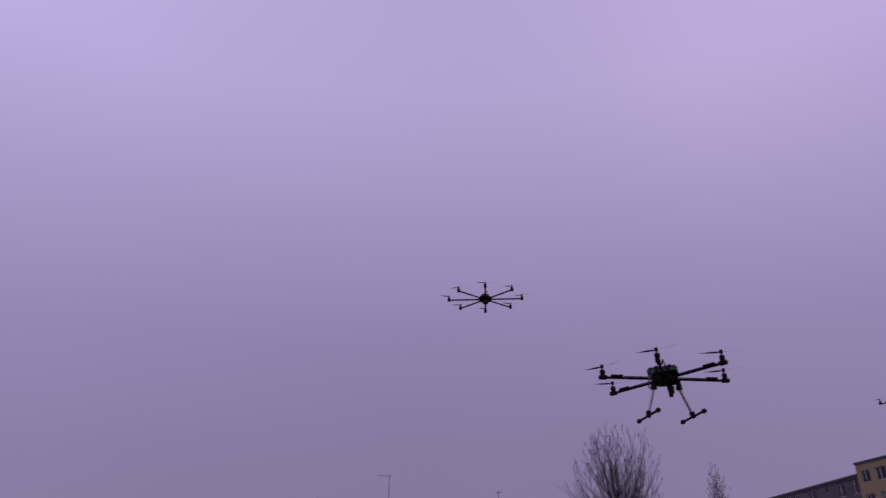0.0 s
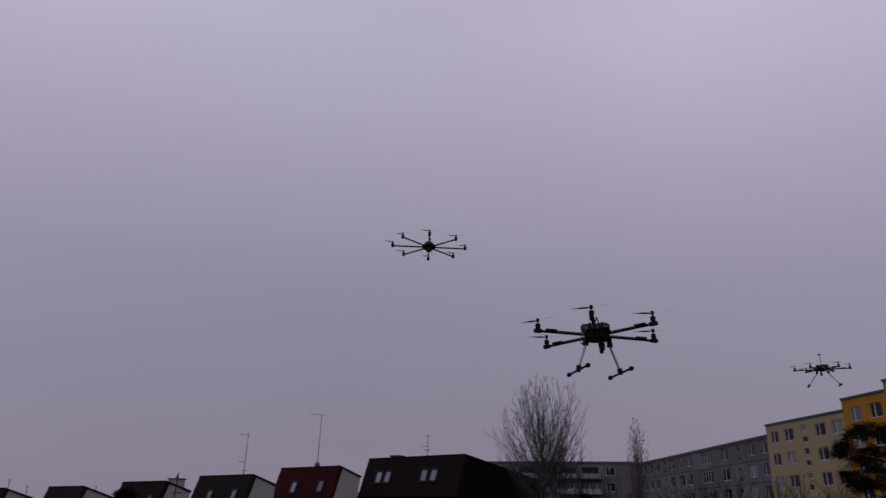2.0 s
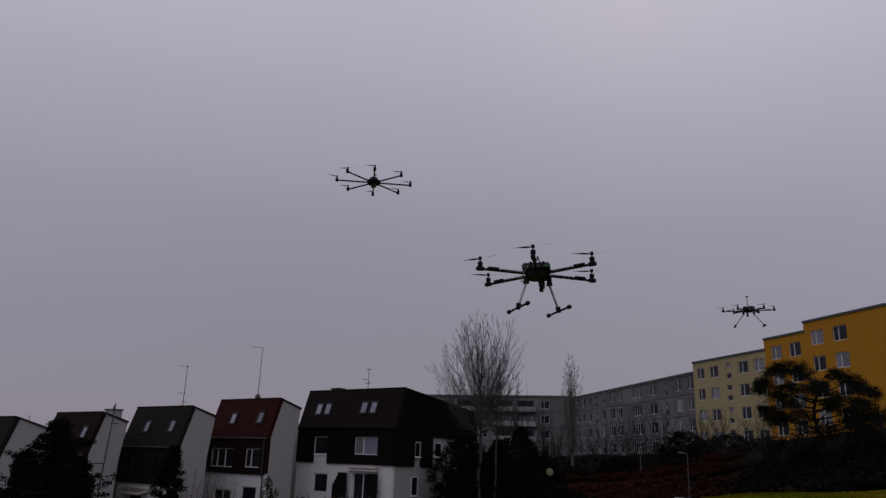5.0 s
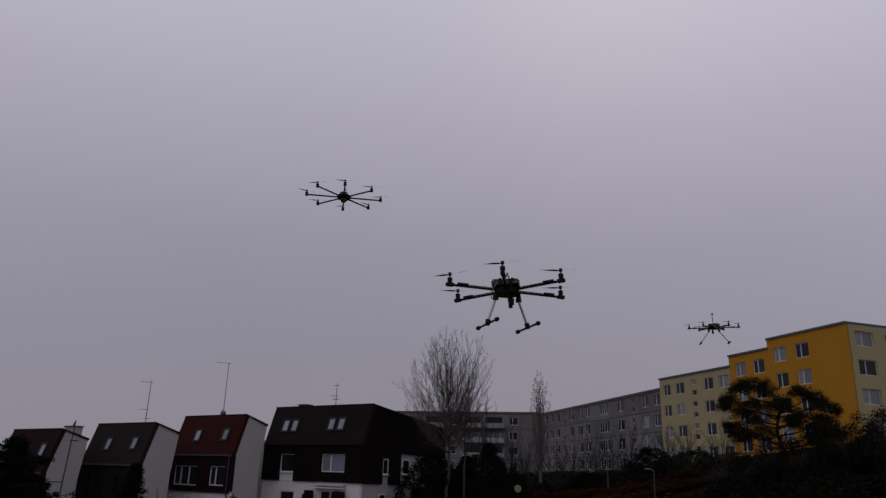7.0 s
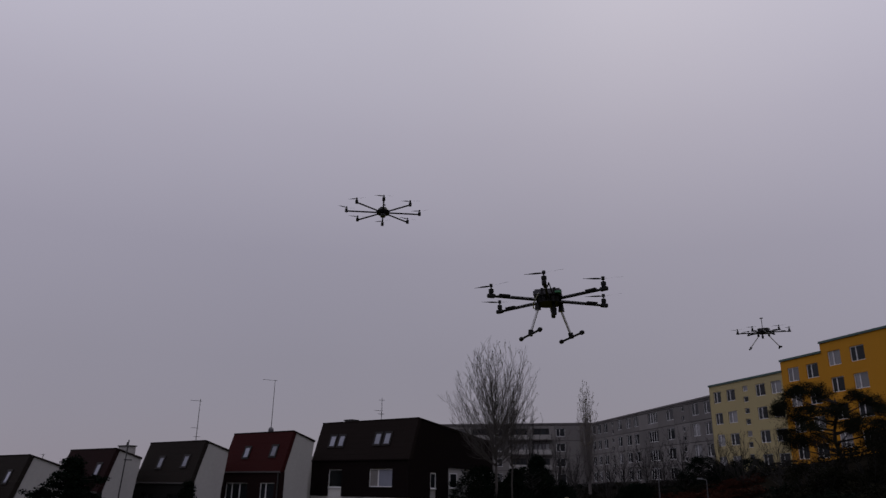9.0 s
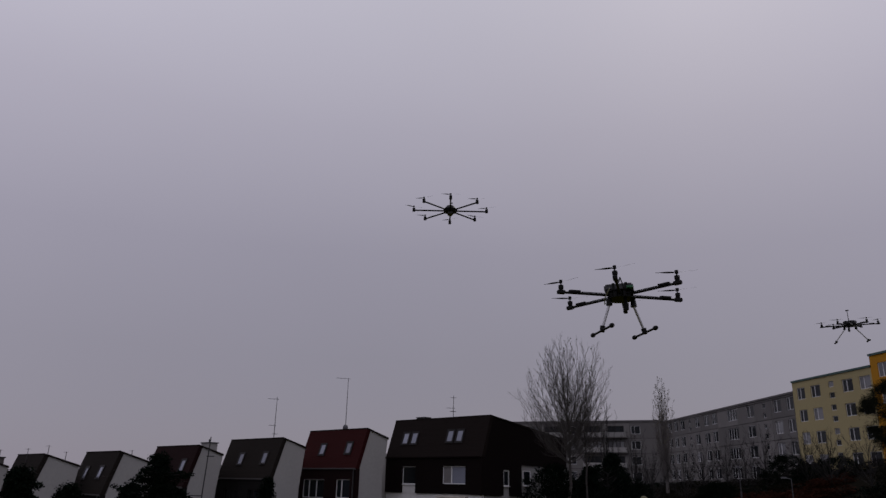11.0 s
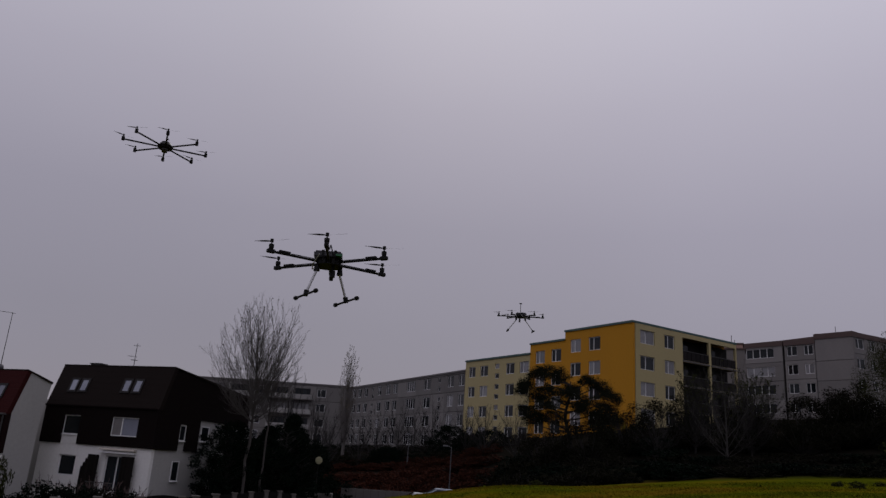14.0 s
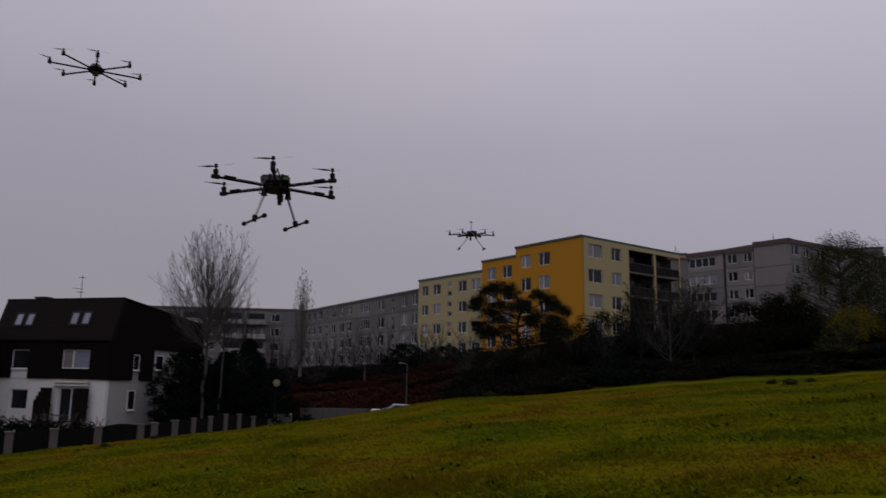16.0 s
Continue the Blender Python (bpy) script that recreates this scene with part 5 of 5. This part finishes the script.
def car(az, d, head, mat, label):
    p = on_ground(az, d, -0.06)
    t = thing("car", pose(p.x, p.y, p.z, 0, 0, head), label, "car", "parked cars")
    prof = [(-2.05, 0.35), (2.05, 0.35), (2.1, 0.72), (1.25, 0.93), (0.55, 1.36), (-0.95, 1.42), (-1.85, 0.98), (-2.1, 0.9)]
    bm = bmesh.new()
    a = [bm.verts.new((x, -0.82 + (0.14 if z > 1.1 else 0), z)) for x, z in prof]
    b = [bm.verts.new((x, 0.82 - (0.14 if z > 1.1 else 0), z)) for x, z in prof]
    bm.faces.new(a)
    bm.faces.new(b[::-1])
    for i in range(len(prof)):
        j = (i + 1) % len(prof)
        bm.faces.new((a[j], a[i], b[i], b[j]))
    bmesh.ops.bevel(bm, geom=bm.edges[:], offset=0.05, segments=2, affect="EDGES")
    part("body", bm, mat, t)
    for s in (-1, 1):
        bm = bmesh.new()
        q = [(0.5, 1.28), (-0.9, 1.34), (-1.5, 1.02), (1.05, 0.98)]
        bm.faces.new([bm.verts.new((x, s * (0.845 - 0.13 * (z - 0.98) / 0.36), z)) for x, z in (q if s < 0 else q[::-1])])
        part("side_window", bm, M_GLASS, t)
    for x0, z0, x1, z1 in ((1.16, 1.0, 0.64, 1.33), (-1.74, 1.06, -1.08, 1.38)):
        bm = bmesh.new()
        o = 0.03 if x0 > 0 else -0.03
        bm.faces.new([bm.verts.new(c) for c in ((x0 + o, -0.68, z0 + 0.03), (x0 + o, 0.68, z0 + 0.03), (x1 + o, 0.6, z1 + 0.03), (x1 + o, -0.6, z1 + 0.03))])
        part("windscreen", bm, M_GLASS, t)
    for x in (-1.3, 1.3):
        for y in (-0.8, 0.62):
            bm = bmesh.new()
            tube(bm, (x, y, 0.31), (x, y + 0.18, 0.31), 0.31, 0.31, 18)
            w = part("wheel", bm, M_TYRE, t)
            bm = bmesh.new()
            tube(bm, (x, y - 0.01, 0.31), (x, y + 0.19, 0.31), 0.19, 0.19, 14)
            part("rim", bm, M_ALU, w)


car(25.0, 58.6, -20, M_CARWHITE, "white hatchback parked behind the meadow crest")
car(26.55, 59.0, -22, M_CARBLUE, "pale blue-grey car parked behind the meadow crest")


def lamp_post(az, d, el, label, arm=0.5):
    p = on_ground(az, d)
    H = height_for(az, d, el)
    t = thing("street_lamp", pose(p.x, p.y, p.z, 0, 0, 160), label, "street lamp", "street lamps")
    bm = bmesh.new()
    tube(bm, (0, 0, -0.2), (0, 0, 1.2), 0.085, 0.08, 10)
    tube(bm, (0, 0, 1.2), (0, 0, H), 0.05, 0.035, 10)
    part("pole", bm, M_METAL, t)
    bm = bmesh.new()
    tube(bm, (0, 0, H - 0.03), (arm, 0, H + 0.06), 0.03, 0.025, 8)
    part("arm", bm, M_METAL, t)
    bm = bmesh.new()
    prism(bm, [(-0.1, -0.04), (0.1, -0.04), (0.07, 0.07), (-0.07, 0.07)], arm - 0.05, arm + 0.35)
    ob = part("lantern", bm, M_METAL, t)
    ob.location = (0, 0, H + 0.06)


lamp_post(26.55, 64, 1.0, "slim grey street lamp by the access road", 0.35)
lamp_post(23.3, 82, 1.7, "slim pale street lamp before the grey block", 0.0)


def traffic_mirror(az, d, el):
    p = on_ground(az, d)
    H = height_for(az, d, el)
    t = thing("traffic_mirror", pose(p.x, p.y, p.z, 0, 0, -az + 15), "round pale traffic mirror on a thin post", "mirror")
    bm = bmesh.new()
    tube(bm, (0, 0.05, -0.2), (0, 0.05, H + 0.1), 0.02, 0.02, 8)
    part("post", bm, M_BARK_DARK, t)
    bm = bmesh.new()
    tube(bm, (0, 0.02, H), (0, -0.03, H), 0.25, 0.25, 28)
    part("rim", bm, M_MIRROR, t)
    bm = bmesh.new()
    tube(bm, (0, -0.03, H), (0, -0.05, H), 0.23, 0.18, 28)
    part("mirror_face", bm, M_MIRROR, t, "pale yellowish disc face")


traffic_mirror(16.75, 54.5, -0.6)


# ---- multirotor drones in the air ----
def propeller(t, c, yaw, radius):
    bm = bmesh.new()
    n = 7
    for s in (1, -1):
        rows = []
        for i in range(n):
            f = i / (n - 1)
            ch = radius * (0.05 + 0.10 * math.sin(math.pi * min(1, f * 1.1 + 0.12)))
            tw = radians(24 - 16 * f)
            x = s * (0.012 + f * (radius - 0.012))
            rows.append([bm.verts.new((x, s * ch * k * math.cos(tw), ch * k * math.sin(tw) + 0.006 * f)) for k in (-0.5, 0.5)])
        for a, b in zip(rows, rows[1:]):
            bm.faces.new((a[0], b[0], b[1], a[1]))
    bmesh.ops.solidify(bm, geom=bm.faces[:], thickness=0.0025)
    tube(bm, (0, 0, -0.008), (0, 0, 0.012), 0.011, 0.011, 10)
    ob = part("propeller", bm, M_BLACKM, t, "two-bladed black propeller")
    ob.matrix_basis = Matrix.Translation(c) @ Matrix.Rotation(yaw, 4, "Z")
    return ob


def motor(t, c, r, h):
    bm = bmesh.new()
    tube(bm, (0, 0, -h * 0.5), (0, 0, -h * 0.1), r * 0.8, r, 14)
    tube(bm, (0, 0, -h * 0.1), (0, 0, h * 0.4), r, r, 14)
    tube(bm, (0, 0, h * 0.4), (0, 0, h * 0.55), r, r * 0.45, 14)
    tube(bm, (0, 0, h * 0.55), (0, 0, h * 1.15), r * 0.25, r * 0.12, 8)
    ob = part("motor", bm, M_BLACKM, t)
    ob.location = c
    return ob


def hexacopter(m, label, splay=1.0, drop=0.0):
    t = thing("hexacopter", m, label, "drone", "flying drones")
    rng = random.Random(3)
    for z in (0.0, 0.045):
        bm = bmesh.new()
        tube(bm, (0, 0, z - 0.002), (0, 0, z + 0.002), 0.092, 0.092, 24)
        part("centre_plate", bm, M_BLACK, t)
    bm = bmesh.new()
    box(bm, (-0.05, -0.10, 0.050), (0.05, 0.085, 0.096))
    bmesh.ops.bevel(bm, geom=bm.edges[:], offset=0.010, segments=2, affect="EDGES")
    part("battery", bm, M_BATTERY, t, "dark strapped battery pack")
    bm = bmesh.new()
    for x in (-0.04, 0.04):
        box(bm, (-0.053, x - 0.009, 0.047), (0.053, x + 0.009, 0.099))
    part("battery_strap", bm, M_BLACKM, t)
    bm = bmesh.new()
    box(bm, (0.03, 0.045, 0.05), (0.10, 0.085, 0.062))
    part("flight_controller", bm, M_GREEN, t, "green circuit board")
    bm = bmesh.new()
    for k in range(14):
        a = 2 * math.pi * k / 14
        box(bm, (math.cos(a) * 0.07 - 0.014, math.sin(a) * 0.07 - 0.011, 0.004), (math.cos(a) * 0.07 + 0.014, math.sin(a) * 0.07 + 0.011, 0.042))
    part("electronics", bm, M_BLACKM, t)
    for k in range(6):
        a = radians(60 * k)
        c, s = math.cos(a), math.sin(a)
        bm = bmesh.new()
        tube(bm, (c * 0.06, s * 0.06, 0.022), (c * 0.415, s * 0.415, 0.022), 0.0085, 0.0085, 10)
        part("arm", bm, M_BLACK, t, "black carbon tube arm")
        bm = bmesh.new()
        box(bm, (-0.026, -0.014, 0.010), (0.027, 0.014, 0.036))
        bmesh.ops.bevel(bm, geom=bm.edges[:], offset=0.005, segments=1, affect="EDGES")
        ob = part("motor_mount", bm, M_BLACKM, t)
        ob.matrix_basis = Matrix.Translation((c * 0.41, s * 0.41, 0)) @ Matrix.Rotation(a, 4, "Z")
        bm = bmesh.new()
        box(bm, (0.28, -0.012, 0.028), (0.355, 0.012, 0.040))
        ob = part("speed_controller", bm, M_BLACKM, t)
        ob.matrix_basis = Matrix.Rotation(a, 4, "Z")
        motor(t, (c * 0.41, s * 0.41, 0.053), 0.0165, 0.034)
        propeller(t, (c * 0.41, s * 0.41, 0.090), radians(90) + rng.uniform(-0.45, 0.45), 0.125)
        bm = bmesh.new()
        tube(bm, (c * 0.09, s * 0.09, 0.034), (c * 0.27, s * 0.27, 0.033), 0.0022, 0.0022, 5)
        part("wire", bm, M_BLACKM, t)
    turn = Matrix.Rotation(radians(-60), 4, "Z")
    for s in (-1, 1):
        bm = bmesh.new()
        tube(bm, (s * 0.085, 0, -0.045), (s * 0.085, 0, 0.0), 0.021, 0.015, 10)
        part("leg_socket", bm, M_BLACKM, t).matrix_basis = turn
        bm = bmesh.new()
        tube(bm, (s * 0.085, 0, -0.04), (s * 0.145 * splay, 0, -0.200 - drop), 0.0085, 0.0085, 10)
        part("leg", bm, M_ALU, t, "bare aluminium landing leg").matrix_basis = turn
        bm = bmesh.new()
        tube(bm, (s * 0.141 * splay, 0, -0.185 - drop), (s * 0.148 * splay, 0, -0.222 - drop), 0.017, 0.015, 10)
        part("leg_joint", bm, M_BLACKM, t).matrix_basis = turn
        bm = bmesh.new()
        tube(bm, (s * 0.147 * splay, -0.14, -0.213 - drop), (s * 0.147 * splay, 0.14, -0.213 - drop), 0.0075, 0.0075, 8)
        skid = part("skid", bm, M_BLACK, t)
        skid.matrix_basis = turn
        for e in (-1, 1):
            bm = bmesh.new()
            bmesh.ops.create_uvsphere(bm, u_segments=12, v_segments=8, radius=0.015, matrix=Matrix.Translation((s * 0.147 * splay, e * 0.142, -0.213 - drop)) @ Matrix.Diagonal((1, 1.6, 1, 1)))
            part("skid_tip", bm, M_BLACKM, skid)
    bm = bmesh.new()
    tube(bm, (0.02, 0.03, -0.078), (0.02, 0.03, -0.035), 0.016, 0.018, 14)
    box(bm, (0.008, 0.02, -0.036), (0.032, 0.04, -0.004))
    part("camera_pod", bm, M_BLACKM, t, "small camera pod")
    bm = bmesh.new()
    pts = [Vector((-0.10, -0.05, 0.06)), Vector((-0.12, -0.09, 0.02)), Vector((-0.05, -0.11, -0.01)), Vector((0.05, -0.10, 0.0)), Vector((0.11, -0.06, 0.05))]
    for a, b in zip(pts, pts[1:]):
        tube(bm, a, b, 0.0035, 0.0035, 5)
    part("cable", bm, M_WIRE, t)
    bm = bmesh.new()
    pts = [Vector((0.07, 0.0, 0.10)), Vector((0.115, 0.01, 0.115)), Vector((0.13, 0.02, 0.08)), Vector((0.10, 0.03, 0.045))]
    for a, b in zip(pts, pts[1:]):
        tube(bm, a, b, 0.004, 0.004, 6)
    part("battery_lead", bm, M_BLACKM, t)
    return t


def octocopter(m):
    t = thing("octocopter", m, "black eight-rotor drone with slim arms, hovering", "drone", "flying drones")
    rng = random.Random(9)
    bm = bmesh.new()
    tube(bm, (0, 0, -0.02), (0, 0, 0.02), 0.085, 0.095, 20)
    tube(bm, (0, 0, 0.02), (0, 0, 0.07), 0.09, 0.05, 20)
    part("hub", bm, M_BLACK, t)
    bm = bmesh.new()
    box(bm, (-0.06, -0.035, -0.055), (0.06, 0.035, -0.02))
    bmesh.ops.bevel(bm, geom=bm.edges[:], offset=0.008, segments=2, affect="EDGES")
    part("battery", bm, M_BATTERY, t)
    bm = bmesh.new()
    tube(bm, (0.05, 0.0, 0.06), (0.10, 0.02, 0.085), 0.004, 0.004, 6)
    tube(bm, (0.10, 0.02, 0.085), (0.14, 0.03, 0.05), 0.004, 0.004, 6)
    part("cable", bm, M_BLACKM, t)
    for k in range(8):
        a = radians(45 * k)
        c, s = math.cos(a), math.sin(a)
        bm = bmesh.new()
        tube(bm, (c * 0.06, s * 0.06, 0.0), (c * 0.50, s * 0.50, 0.0), 0.0105, 0.0105, 10)
        part("arm", bm, M_BLACK, t)
        bm = bmesh.new()
        tube(bm, (c * 0.495, s * 0.495, -0.016), (c * 0.495, s * 0.495, 0.012), 0.020, 0.020, 12)
        part("motor_mount", bm, M_BLACKM, t)
        motor(t, (c * 0.495, s * 0.495, 0.022), 0.019, 0.026)
        propeller(t, (c * 0.495, s * 0.495, 0.052), radians(90) + rng.uniform(-0.5, 0.5), 0.125)
    return t


def in_air(az, el, d):
    return Vector((d * math.cos(radians(el)) * math.sin(radians(az)), d * math.cos(radians(el)) * math.cos(radians(az)), 1.6 + d * math.sin(radians(el))))


hp = in_air(15.9, 13.9, 4.9)
hexacopter(pose(hp.x, hp.y, hp.z, 1.5, -1.0, -90 - 15.6 - 4), "black six-rotor drone with landing skids, hovering")
op = in_air(2.3, 20.9, 10.0)
octocopter(pose(op.x, op.y, op.z, 0, 1.0, -90 - 2))
fp = in_air(31.4, 11.0, 13.8)
far_hexa = hexacopter(pose(fp.x, fp.y, fp.z, 2, -5, 35), "distant black six-rotor drone with splayed legs and a mast", 1.6, 0.03)
bm = bmesh.new()
tube(bm, (-0.02, 0.0, 0.09), (-0.02, 0.0, 0.26), 0.006, 0.005, 8)
tube(bm, (-0.02, 0.0, 0.26), (-0.02, 0.0, 0.275), 0.028, 0.024, 14)
part("receiver_mast", bm, M_BLACKM, far_hexa, "thin upright mast with a small disc")
